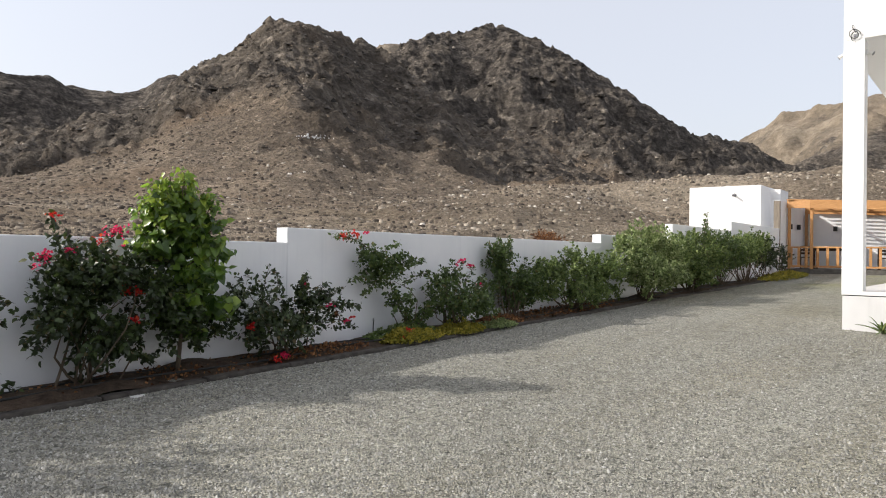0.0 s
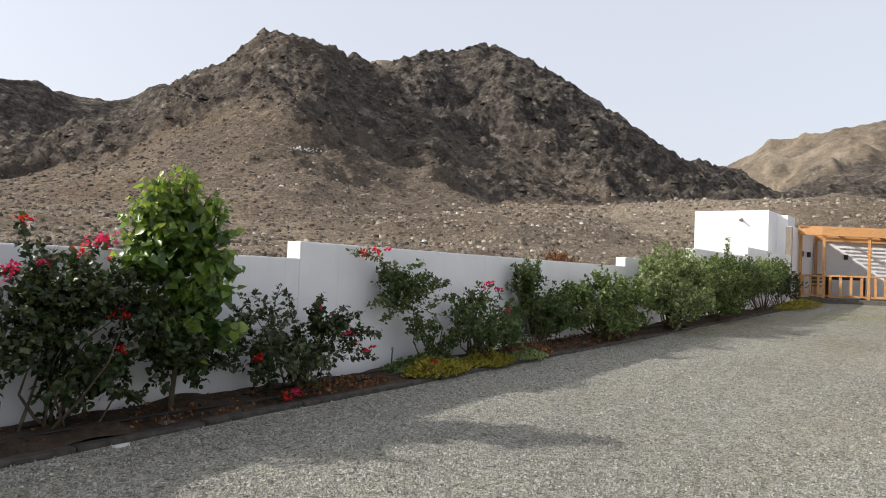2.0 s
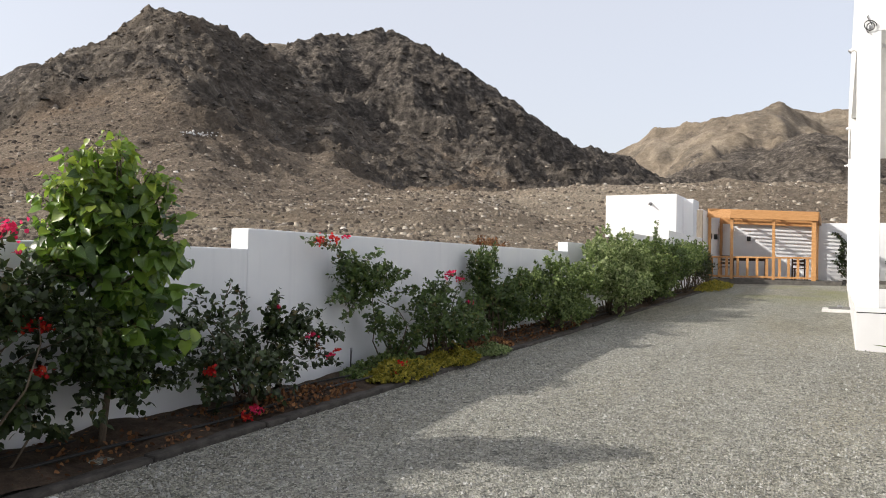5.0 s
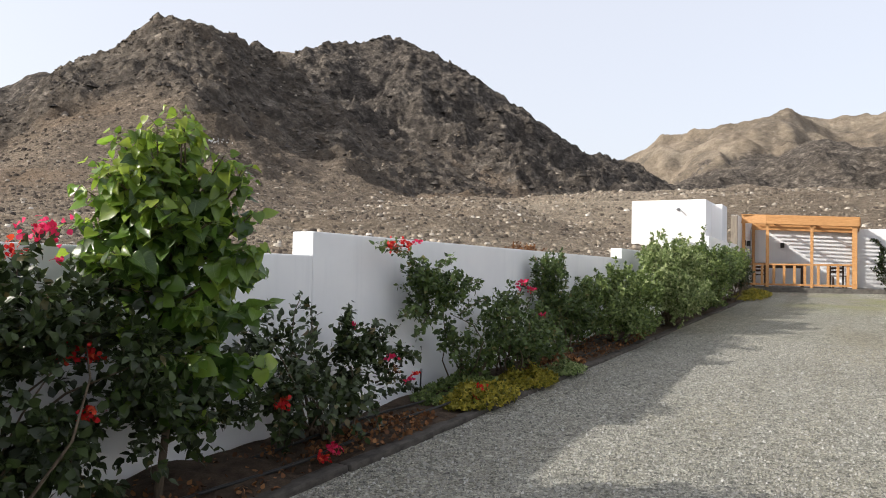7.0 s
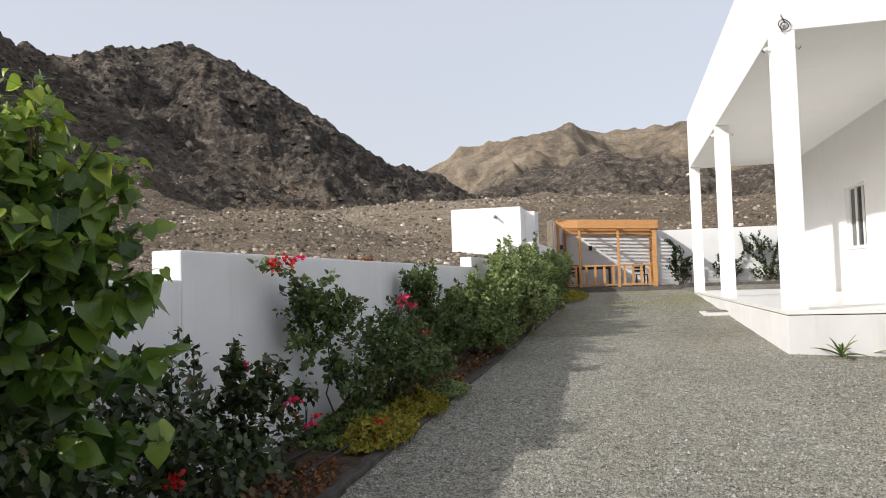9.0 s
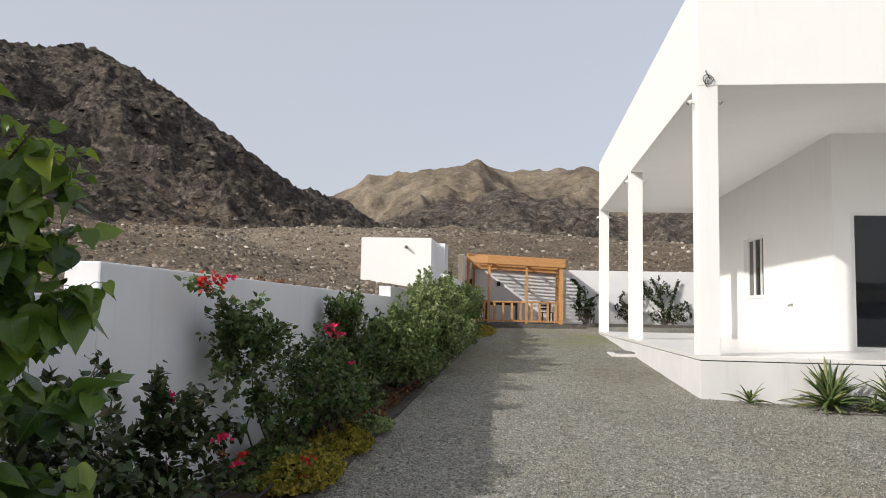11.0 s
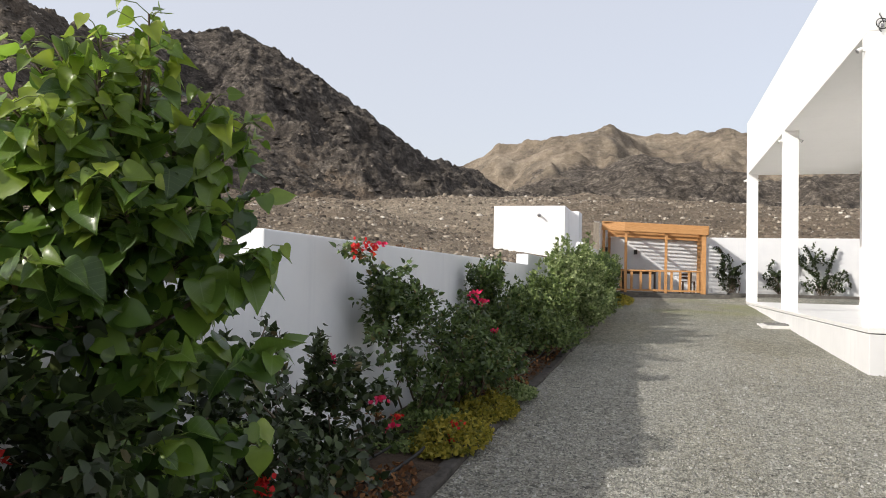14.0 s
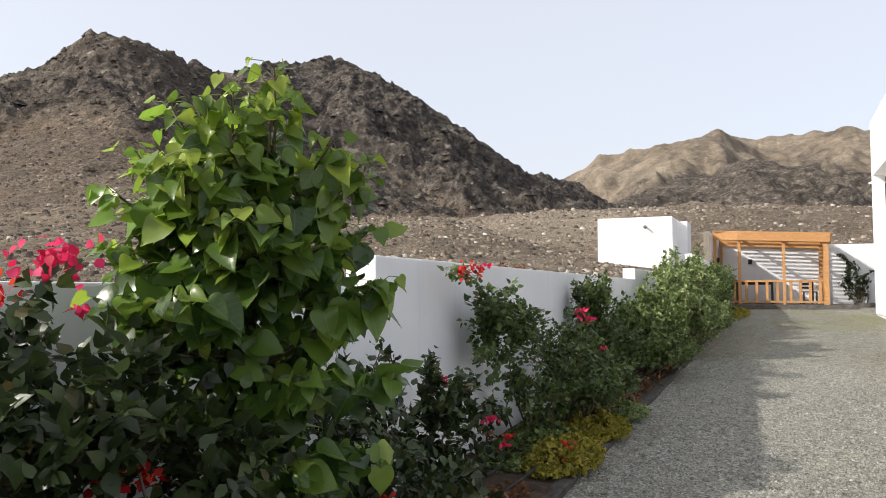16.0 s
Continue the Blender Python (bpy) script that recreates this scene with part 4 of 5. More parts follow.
def bush(name, base, lobes, shoots, per, leaf, material, label, category, seed, flowers=(), arms=(), foot=None, shape="oval", upright=0.6, length=0.2, keep_x=True, woody=18):
    """A shrub: stems rise from its base to leafy shoots that fill several lobes (centre, radii) and break their outline.
    arms: long leafy branches, each a row of points that it runs through."""
    rng = np.random.RandomState(seed)
    bx, by = base
    bz = float(ground_z(bx, by)) + 0.04 if foot is None else foot
    e = thing(name, (bx, by, bz), label, category)
    e.matrix_world = Matrix.Identity(4)
    shoots = int(shoots * 1.75)
    ends = []
    vol = np.array([r[0] * r[1] * r[2] for _, r in lobes]) ** 0.8
    while len(ends) < shoots:
        c, r = lobes[rng.choice(len(lobes), p=vol / vol.sum())]
        d = rng.normal(0, 1, 3)
        d /= np.linalg.norm(d)
        p = np.array(c) + d * np.array(r) * rng.uniform(0.1, 1.0) ** 0.45
        if noise.noise(Vector(p) * 3.4 + Vector((seed, 0, 0))) > -0.10:
            ends.append(p)
    ends = np.array(ends)
    ends[:, 2] = np.maximum(ends[:, 2], bz + 0.08)
    mid = ends.mean(0)
    out = ends - mid
    out /= np.linalg.norm(out, axis=1, keepdims=True) + 1e-6
    aim = out * 0.6 + np.array([0.08, 0, upright]) + rng.normal(0, 0.35, (shoots, 3))
    aim /= np.linalg.norm(aim, axis=1, keepdims=True)
    reach = length * rng.uniform(0.5, 1.4, shoots)
    near = [k for k in rng.permutation(shoots) if abs(ends[k][1] - by) < 0.5 * np.ptp(ends[:, 1]) ** 0.9 * 0.8]
    for k in near[:woody]:
        root = (bx + rng.normal(0, 0.06), by + rng.normal(0, 0.12), bz - 0.08)
        part("stem", tube(bmesh.new(), stem_path(root, ends[k], rng), rng.uniform(0.008, 0.018), 0.003, 5), M_BARK, e)
    twig = np.repeat(np.arange(shoots), per)
    u = rng.rand(len(twig)) ** 0.8
    at = ends[twig] + aim[twig] * (u * reach[twig])[:, None] + rng.normal(0, 0.02 + 0.10 * leaf, (len(twig), 3)) * (1.25 - u)[:, None]
    spray = rng.normal(0, 1, (len(twig), 3))
    way = aim[twig] * (0.25 + 0.7 * u)[:, None] + spray * 0.62
    lift = np.array([0.1, 0, 0.75]) + out[twig] * 0.45 + rng.normal(0, 0.4, (len(twig), 3))
    for arm in arms:
        ctrl = np.array(arm, float)
        span = np.linalg.norm(np.diff(ctrl, axis=0), axis=1)
        t = np.concatenate([[0], np.cumsum(span)])
        q = np.linspace(0, t[-1], max(6, int(t[-1] / 0.05)))
        line = np.stack([np.interp(q, t, ctrl[:, k]) for k in range(3)], -1)
        line[1:-1] = (line[:-2] + line[1:-1] * 2 + line[2:]) / 4 + rng.normal(0, 0.006, (len(line) - 2, 3))
        part("branch", tube(bmesh.new(), [tuple(p) for p in line], 0.006, 0.0025, 5), M_BARK, e)
        n = int(t[-1] * 170)
        w = rng.rand(n)
        k = np.clip((w * (len(line) - 1)).astype(int), 0, len(line) - 2)
        along = line[k + 1] - line[k]
        at = np.concatenate([at, line[k] + along * rng.rand(n, 1) + rng.normal(0, 0.026, (n, 3)) * (1.2 - 0.6 * w)[:, None]])
        way = np.concatenate([way, along / 0.05 * 0.3 + rng.normal(0, 0.7, (n, 3))])
        lift = np.concatenate([lift, np.array([0.25, 0, 0.7]) + rng.normal(0, 0.45, (n, 3))])
    if keep_x:
        at[:, 0] = np.maximum(at[:, 0], WALL_IN + 0.03 + 0.03 * rng.rand(len(at)))
    at[:, 2] = np.maximum(at[:, 2], bz + 0.03)
    tagged(leaves_mesh("foliage", at, way, lift, leaf * rng.uniform(0.6, 1.25, len(at)), material, e, shape, 1.35 if shape == "lance" else 1.1), kind="stuff")
    for pos, m, count, wide in flowers:
        blossoms(e, rng, pos, m, count, wide)
    return e


def gz(y):
    return float(ground_z(-7.6, y))


PINKF, REDF = M_BRACT, M_RED
# The tall lobes south of y 2 are unseen, added to shade the gravel.
bush("bougainvillea", (-7.75, 2.35), [((-7.7, 2.3, 1.0), (0.25, 0.5, 0.4)), ((-7.7, 2.75, 0.6), (0.15, 0.3, 0.12)), ((-7.75, 1.5, 1.5), (0.28, 0.6, 0.5)), ((-7.75, 0.7, 1.75), (0.28, 0.7, 0.55)), ((-7.75, 0.0, 1.6), (0.28, 0.6, 0.6))], 190, 16, 0.065, M_LEAF_DARK,
     "tall dark-leaved bougainvillea against the white wall, its unseen south end added for shade", "shrub", 21, [((-7.5, 2.3, 1.4), PINKF, 20, 0.07)], [[(-7.75, 2.6, 1.2), (-7.7, 2.9, 1.28), (-7.65, 3.08, 1.12)]], upright=0.2)
bush("bougainvillea", (-7.76, 3.74),
     [((-7.62, 3.74, 1.28), (0.26, 0.34, 0.34)), ((-7.62, 3.48, 1.02), (0.22, 0.24, 0.16)), ((-7.6, 4.05, 1.08), (0.28, 0.34, 0.26)), ((-7.62, 4.35, 0.98), (0.26, 0.34, 0.26)), ((-7.66, 4.75, 0.9), (0.2, 0.3, 0.24)), ((-7.55, 3.85, 0.86), (0.24, 0.26, 0.12)), ((-7.46, 4.1, 1.2), (0.2, 0.24, 0.24))],
     230, 18, 0.058, M_LEAF_DARK, "bougainvillea with bright pink and red bracts against the white wall", "shrub", 22,
     [((-7.86, 3.92, 1.66), REDF, 28, 0.065), ((-7.72, 3.98, 1.75), PINKF, 60, 0.085), ((-7.55, 3.30, 1.52), PINKF, 26, 0.06), ((-7.58, 3.24, 1.44), PINKF, 12, 0.04), ((-7.6, 3.38, 1.85), REDF, 24, 0.05), ((-7.50, 3.95, 1.23), REDF, 34, 0.055),
      ((-7.47, 4.06, 1.21), REDF, 26, 0.04), ((-7.44, 4.02, 0.97), REDF, 22, 0.05), ((-7.55, 3.50, 1.58), PINKF, 12, 0.04), ((-7.70, 4.04, 1.62), PINKF, 6, 0.02)],
     [[(-7.7, 3.7, 1.3), (-7.62, 3.5, 1.52), (-7.58, 3.22, 1.50)], [(-7.7, 3.6, 1.3), (-7.64, 3.45, 1.66), (-7.6, 3.36, 1.86)], [(-7.65, 3.5, 1.0), (-7.62, 3.3, 0.95), (-7.6, 3.18, 0.80)], [(-7.65, 3.55, 0.95), (-7.62, 3.36, 0.86), (-7.6, 3.26, 0.72)],
      [(-7.62, 3.75, 1.4), (-7.66, 3.85, 1.62), (-7.72, 3.98, 1.72)], [(-7.6, 3.9, 1.4), (-7.55, 4.15, 1.5), (-7.52, 4.4, 1.48)], [(-7.7, 3.8, 0.5), (-7.6, 4.0, 0.7), (-7.5, 4.2, 0.6)], [(-7.74, 3.72, 0.45), (-7.68, 3.62, 0.7), (-7.6, 3.6, 0.9)], [(-7.5, 3.7, 1.25), (-7.42, 3.86, 1.38), (-7.34, 4.0, 1.36)]],
     upright=0.25, woody=14)
bush("climbing_shrub", (-7.74, 5.95),
     [((-7.66, 5.48, 0.98), (0.24, 0.30, 0.24)), ((-7.62, 5.95, 0.92), (0.28, 0.36, 0.26)), ((-7.66, 6.35, 0.86), (0.24, 0.30, 0.20)), ((-7.6, 5.75, 0.76), (0.24, 0.45, 0.13))],
     100, 18, 0.055, M_LEAF_DARK, "dark green shrub with sparse red flowers before the wall", "shrub", 23,
     [((-7.42, 6.31, 1.0), PINKF, 14, 0.03), ((-7.46, 6.62, 0.80), PINKF, 12, 0.035), ((-7.46, 6.72, 0.84), REDF, 10, 0.03), ((-7.5, 5.30, 0.82), REDF, 30, 0.05), ((-7.40, 5.66, 0.50), PINKF, 34, 0.05), ((-7.42, 5.58, 0.46), REDF, 22, 0.04), ((-7.6, 6.1, 1.22), PINKF, 8, 0.02), ((-7.5, 6.5, 0.88), M_DRY, 22, 0.05)],
     [[(-7.7, 5.6, 1.0), (-7.76, 5.66, 1.25), (-7.74, 5.72, 1.43)], [(-7.7, 5.75, 1.05), (-7.74, 5.85, 1.25), (-7.74, 5.8, 1.38)], [(-7.7, 6.1, 1.0), (-7.74, 6.2, 1.22), (-7.72, 6.24, 1.34)], [(-7.66, 6.3, 0.95), (-7.68, 6.5, 1.1), (-7.66, 6.75, 1.16)], [(-7.6, 6.4, 0.9), (-7.58, 6.7, 1.0), (-7.56, 6.95, 0.95)],
      [(-7.6, 6.4, 0.8), (-7.55, 6.6, 0.82), (-7.5, 6.78, 0.70)], [(-7.6, 6.2, 1.0), (-7.64, 6.42, 1.2), (-7.66, 6.52, 1.24)], [(-7.6, 5.4, 0.9), (-7.52, 5.3, 0.75), (-7.48, 5.26, 0.6)], [(-7.66, 5.3, 1.0), (-7.62, 5.15, 1.12), (-7.6, 5.05, 1.1)]],
     upright=0.35, woody=12)
bush("bougainvillea", (-7.78, 8.15),
     [((-7.84, 7.42, 1.46), (0.12, 0.20, 0.16)), ((-7.80, 7.66, 1.30), (0.15, 0.22, 0.18)), ((-7.76, 7.92, 1.08), (0.17, 0.20, 0.20)), ((-7.72, 8.1, 0.84), (0.2, 0.22, 0.2)), ((-7.82, 7.95, 1.42), (0.12, 0.2, 0.1))],
     88, 18, 0.05, M_LEAF_SHRUB, "rambling bougainvillea with red and orange bracts leaning over the wall", "shrub", 24,
     [((-7.84, 6.92, 1.80), REDF, 26, 0.06), ((-7.82, 7.12, 1.81), REDF, 26, 0.05), ((-7.82, 7.30, 1.84), PINKF, 12, 0.025), ((-7.86, 7.02, 1.76), M_DRY, 16, 0.05)],
     [[(-7.8, 7.5, 1.55), (-7.86, 7.25, 1.72), (-7.88, 6.98, 1.80), (-7.86, 6.76, 1.78)], [(-7.8, 7.5, 1.5), (-7.84, 7.7, 1.66), (-7.84, 7.95, 1.72)], [(-7.78, 7.8, 1.35), (-7.8, 8.1, 1.48), (-7.78, 8.42, 1.5)], [(-7.76, 7.95, 1.2), (-7.74, 8.2, 1.3), (-7.7, 8.45, 1.34)],
      [(-7.82, 7.45, 1.3), (-7.8, 7.2, 1.28), (-7.74, 6.95, 1.24)], [(-7.82, 7.5, 1.25), (-7.76, 7.3, 1.12), (-7.72, 7.14, 1.06)], [(-7.8, 8.1, 0.5), (-7.76, 8.0, 0.8), (-7.78, 7.8, 1.15)], [(-7.74, 7.9, 0.95), (-7.68, 7.74, 0.92), (-7.64, 7.62, 0.82)]],
     upright=0.3, length=0.15, woody=9)
bush("bougainvillea", (-7.66, 8.95),
     [((-7.6, 8.72, 0.98), (0.30, 0.34, 0.26)), ((-7.54, 9.15, 0.92), (0.32, 0.40, 0.26)), ((-7.66, 9.5, 0.95), (0.22, 0.24, 0.24)), ((-7.62, 8.9, 1.2), (0.22, 0.26, 0.12))],
     150, 18, 0.048, M_LEAF_SHRUB, "green bougainvillea with a few pink bracts before the wall", "shrub", 25,
     [((-7.6, 9.05, 1.50), PINKF, 26, 0.05), ((-7.56, 9.2, 1.42), PINKF, 20, 0.045), ((-7.46, 9.3, 1.16), PINKF, 20, 0.035), ((-7.58, 8.9, 1.44), PINKF, 10, 0.03), ((-7.36, 7.62, 0.62), REDF, 20, 0.05), ((-7.36, 7.5, 0.55), REDF, 16, 0.035)],
     [[(-7.62, 8.9, 1.15), (-7.62, 9.0, 1.38), (-7.6, 9.08, 1.50)], [(-7.6, 9.1, 1.1), (-7.58, 9.2, 1.3), (-7.55, 9.26, 1.42)], [(-7.64, 8.7, 1.1), (-7.66, 8.72, 1.3), (-7.64, 8.8, 1.42)], [(-7.6, 9.5, 1.0), (-7.62, 9.7, 1.1), (-7.6, 9.85, 1.04)], [(-7.6, 9.4, 1.05), (-7.6, 9.55, 1.25), (-7.58, 9.62, 1.3)]],
     upright=0.4, length=0.16)
bush("evergreen_shrub", (-7.72, 10.6), [((-7.78, 10.32, 1.48), (0.2, 0.26, 0.22)), ((-7.74, 10.62, 1.18), (0.24, 0.36, 0.30)), ((-7.68, 10.85, 0.92), (0.26, 0.32, 0.22))], 190, 26, 0.055, M_LEAF_SHRUB,
     "dense dark green upright shrub before the wall", "shrub", 26, shape="lance", upright=0.7, woody=20)
bush("leafy_shrub", (-7.6, 12.4), [((-7.6, 11.55, 1.15), (0.32, 0.34, 0.32)), ((-7.52, 12.3, 1.32), (0.38, 0.42, 0.32)), ((-7.5, 13.15, 1.25), (0.38, 0.46, 0.34)), ((-7.42, 12.5, 0.95), (0.34, 0.7, 0.2)), ((-7.5, 13.75, 1.1), (0.34, 0.3, 0.3))],
     340, 26, 0.05, M_LEAF_MID, "rounded green leafy shrub before the wall", "shrub", 27, shape="oval", upright=0.5, length=0.15, woody=30)
bush("leafy_shrub", (-7.5, 15.4), [((-7.45, 14.55, 1.55), (0.42, 0.40, 0.42)), ((-7.5, 15.4, 1.86), (0.44, 0.44, 0.40)), ((-7.45, 16.3, 1.68), (0.44, 0.48, 0.44)), ((-7.2, 15.1, 1.22), (0.46, 0.75, 0.32)), ((-7.3, 16.4, 1.2), (0.42, 0.5, 0.3))],
     470, 28, 0.053, M_LEAF_LIGHT, "tall light green bushy shrub beside the drive", "shrub", 28, shape="oval", upright=0.5, length=0.17, woody=34)
bush("leafy_shrub", (-7.5, 18.3), [((-7.5, 17.7, 1.65), (0.44, 0.42, 0.42)), ((-7.5, 18.6, 1.75), (0.44, 0.5, 0.42)), ((-7.45, 19.5, 1.6), (0.44, 0.45, 0.44)), ((-7.3, 18.4, 1.25), (0.44, 0.9, 0.28))],
     330, 24, 0.064, M_LEAF_MID, "tall green bushy shrub beside the drive", "shrub", 29, shape="oval", upright=0.5, length=0.17, woody=30)
bush("leafy_shrub", (-7.55, 20.7), [((-7.52, 20.4, 1.75), (0.44, 0.6, 0.48)), ((-7.5, 21.2, 1.6), (0.4, 0.5, 0.4))], 190, 22, 0.068, M_LEAF_SHRUB,
     "dark green tall shrub with an upright shoot", "shrub", 30, arms=[[(-7.6, 19.6, 2.0), (-7.58, 19.62, 2.4), (-7.55, 19.6, 2.72)], [(-7.62, 19.7, 2.0), (-7.6, 19.8, 2.3), (-7.6, 19.75, 2.6)], [(-7.58, 19.5, 2.0), (-7.55, 19.45, 2.3), (-7.55, 19.5, 2.58)]], shape="lance", upright=0.7, length=0.22, woody=22)
bush("leafy_shrub", (-7.5, 22.9), [((-7.5, 22.4, 1.75), (0.44, 0.7, 0.45)), ((-7.5, 23.7, 1.85), (0.42, 0.7, 0.45))], 230, 22, 0.072, M_LEAF_MID,
     "green leafy shrub along the stepped wall", "shrub", 31, shape="lance", upright=0.7, length=0.24, woody=24)
bush("leafy_shrub", (-7.55, 25.2), [((-7.58, 25.1, 1.8), (0.38, 0.7, 0.45))], 120, 20, 0.075, M_LEAF_DARK, "dark green shrub near the pergola", "shrub", 32, shape="lance", upright=0.6, woody=18)
bush("leafy_shrub", (-7.7, 28.4), [((-7.75, 28.3, 1.6), (0.22, 0.4, 0.4))], 50, 16, 0.07, M_LEAF_DARK, "thin dark shrub beside the pergola", "shrub", 33, shape="lance", woody=14)


def heart_tree():
    rng = np.random.RandomState(77)
    bx, by = -7.68, 4.58
    bz = gz(by) + 0.04
    t = thing("heart_leaved_tree", (bx, by, bz), "young tree with large glossy heart-shaped green leaves", "tree")
    t.matrix_world = Matrix.Identity(4)
    trunk = [(bx, by, bz - 0.1), (bx + 0.05, by + 0.01, bz + 0.35), (bx + 0.09, by, bz + 0.75), (bx + 0.14, by - 0.04, bz + 1.15), (bx + 0.21, by - 0.09, bz + 1.5), (bx + 0.29, by - 0.15, bz + 1.82)]
    part("trunk", tube(bmesh.new(), trunk, 0.024, 0.003, 8), M_BARK, t, "slender brown trunk")
    # limbs: where each leaves the trunk (share of its height) and where it ends
    limbs = [(0.70, (-7.38, 4.42, 2.33)), (0.66, (-7.58, 4.30, 2.23)), (0.58, (-7.79, 4.21, 1.96)), (0.64, (-7.20, 4.64, 2.09)), (0.52, (-7.15, 4.66, 1.70)), (0.44, (-7.13, 4.70, 1.40)),
             (0.46, (-7.24, 4.47, 1.42)), (0.36, (-7.30, 4.41, 1.16)), (0.48, (-7.69, 4.20, 1.64)), (0.40, (-7.62, 4.24, 1.32)), (0.60, (-7.64, 4.80, 1.96)), (0.50, (-7.42, 4.95, 1.59)), (0.40, (-7.73, 4.99, 1.25)),
             (0.66, (-7.66, 4.62, 2.17)), (0.62, (-7.34, 4.24, 1.88)), (0.54, (-7.46, 4.13, 1.66)), (0.36, (-7.30, 4.91, 1.08)), (0.32, (-7.54, 5.02, 0.92)), (0.30, (-7.77, 5.16, 0.98)), (0.72, (-7.48, 4.51, 2.31)),
             (0.34, (-7.48, 4.28, 1.02)), (0.42, (-7.83, 4.51, 1.30)), (0.60, (-7.26, 4.47, 1.80)), (0.56, (-7.52, 4.47, 1.82)), (0.28, (-7.85, 4.57, 0.86)), (0.48, (-7.81, 5.10, 1.45)), (0.26, (-7.62, 4.78, 0.76)),
             (0.64, (-7.73, 4.34, 2.09)), (0.52, (-7.88, 4.36, 1.80)), (0.62, (-7.52, 4.22, 2.02)), (0.68, (-7.44, 4.30, 2.12)), (0.66, (-7.28, 4.59, 2.14)), (0.56, (-7.24, 4.76, 1.88)),
             (0.62, (-7.72, 4.22, 2.08)), (0.54, (-7.80, 4.20, 1.80)), (0.68, (-7.62, 4.26, 2.20)), (0.46, (-7.70, 4.14, 1.62)), (0.60, (-7.52, 4.12, 2.02)), (0.70, (-7.48, 4.36, 2.26)), (0.56, (-7.84, 4.42, 1.96))]
    at, way, up, size, tip_sun, foot = [], [], [], [], [], []
    for s, end in limbs:
        k = s * (len(trunk) - 1)
        q = min(int(k), len(trunk) - 2)
        root = np.array(trunk[q]) * (1 - k + q) + np.array(trunk[q + 1]) * (k - q)
        end = np.array(end)
        line = np.array(stem_path(root, end, rng, 0.06, 7))
        part("branch", tube(bmesh.new(), [tuple(p) for p in line], 0.009, 0.003, 5), M_BARK, t)
        reach = np.linalg.norm(end - root)
        count = int(24 + reach * 66)
        for j in range(count):
            u = 0.22 + 0.78 * (j + rng.rand()) / count
            n = u * (len(line) - 1)
            i = min(int(n), len(line) - 2)
            node = line[i] + (line[i + 1] - line[i]) * (n - i)
            a = j * 2.39996 + rng.normal(0, 0.35)
            out = np.array([math.cos(a), math.sin(a), rng.uniform(-0.15, 0.55)])
            p = node + out * rng.uniform(0.03, 0.14) * (1.1 - 0.45 * u)
            at.append(p)
            foot.append(node)
            # blades hang outward from their stalks, faces up and to the light
            way.append(out * np.array([0.62, 0.62, 0.1]) + rng.normal(0, 0.42, 3) + np.array([0, 0, -0.62 + 0.25 * u]))
            up.append(out * np.array([0.75, 0.75, 0]) + np.array([0.15, -0.35, 0.6]) + rng.normal(0, 0.3, 3))
            big = np.interp(p[2], [0.9, 1.4, 2.0, 2.3], [0.106, 0.096, 0.080, 0.068])
            size.append(big * rng.uniform(0.5, 1.22) * (1.0 if u < 0.85 else 0.72))
            # rises towards branch tips, and upward and sunward for the painted sunlight
            tip_sun.append(u * 0.55 + 0.45 * np.interp(p[2], [1.2, 2.2], [0, 1]) + 0.25 * (-7.37 - p[0]) + rng.normal(0, 0.09))
    at, way, up, size, tip_sun, foot = (np.array(v) for v in (at, way, up, size, tip_sun, foot))
    at[:, 0] = np.maximum(at[:, 0], WALL_IN + 0.05)
    stalks = bmesh.new()
    for p, q in zip(foot, at):
        tube(stalks, [tuple(p), tuple((p + q) / 2 + np.array([0, 0, 0.012])), tuple(q)], 0.0018, 0.0014, 3)
    tagged(part("leaf_stalk", stalks, M_STALK, t), kind="stuff")
    outer = np.argsort(-(at[:, 0] * 0.7 - at[:, 1] * 0.55 + at[:, 2] * 0.1))
    single, rest = outer[:295], outer[295:]
    # above this: young tips and the painted sunlit side, in lighter green
    fresh_lit = 0.80
    low, high = rest[tip_sun[rest] <= fresh_lit], rest[tip_sun[rest] > fresh_lit]
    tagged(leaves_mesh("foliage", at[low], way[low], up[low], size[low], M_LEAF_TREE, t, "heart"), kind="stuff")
    tagged(leaves_mesh("young_foliage", at[high], way[high], up[high], size[high], M_LEAF_YOUNG_LIT_REST, t, "heart"), kind="stuff")
    v, f = leaf_shape("heart")
    shapes = []
    for k in range(12):
        me = bpy.data.meshes.new("leaf")
        curl = v.copy()
        kind = k % 6
        curl[:, 2] = curl[:, 2] * (0.5 + 0.4 * (kind % 4)) - 0.10 * (kind % 4) * curl[:, 1] ** 2 + 0.17 * ((kind * 3) % 4) * np.abs(curl[:, 0]) + 0.06 * np.sin(6 * curl[:, 1] + kind) * curl[:, 0]
        curl[:, 0] = curl[:, 0] * (0.86 + 0.05 * kind) + 0.05 * math.sin(kind * 2.1) * curl[:, 1] ** 2
        me.from_pydata([tuple(p) for p in curl], [], [tuple(int(i) for i in q) for q in f])
        me.polygons.foreach_set("use_smooth", np.ones(len(f), bool))
        me.materials.append(M_LEAF_YOUNG_LIT if k > 5 else M_LEAF_TREE_EACH)
        shapes.append(me)
    side, along, nor = frames(way[single], up[single])
    for k, i in enumerate(single):
        ob = new("leaf", shapes[k % 6 + (6 if tip_sun[i] > fresh_lit else 0)])
        ob.parent = t
        m = Matrix((side[k] * size[i], along[k] * size[i], nor[k] * size[i])).transposed().to_4x4()
        m.translation = Vector(at[i])
        ob.matrix_basis = m


heart_tree()


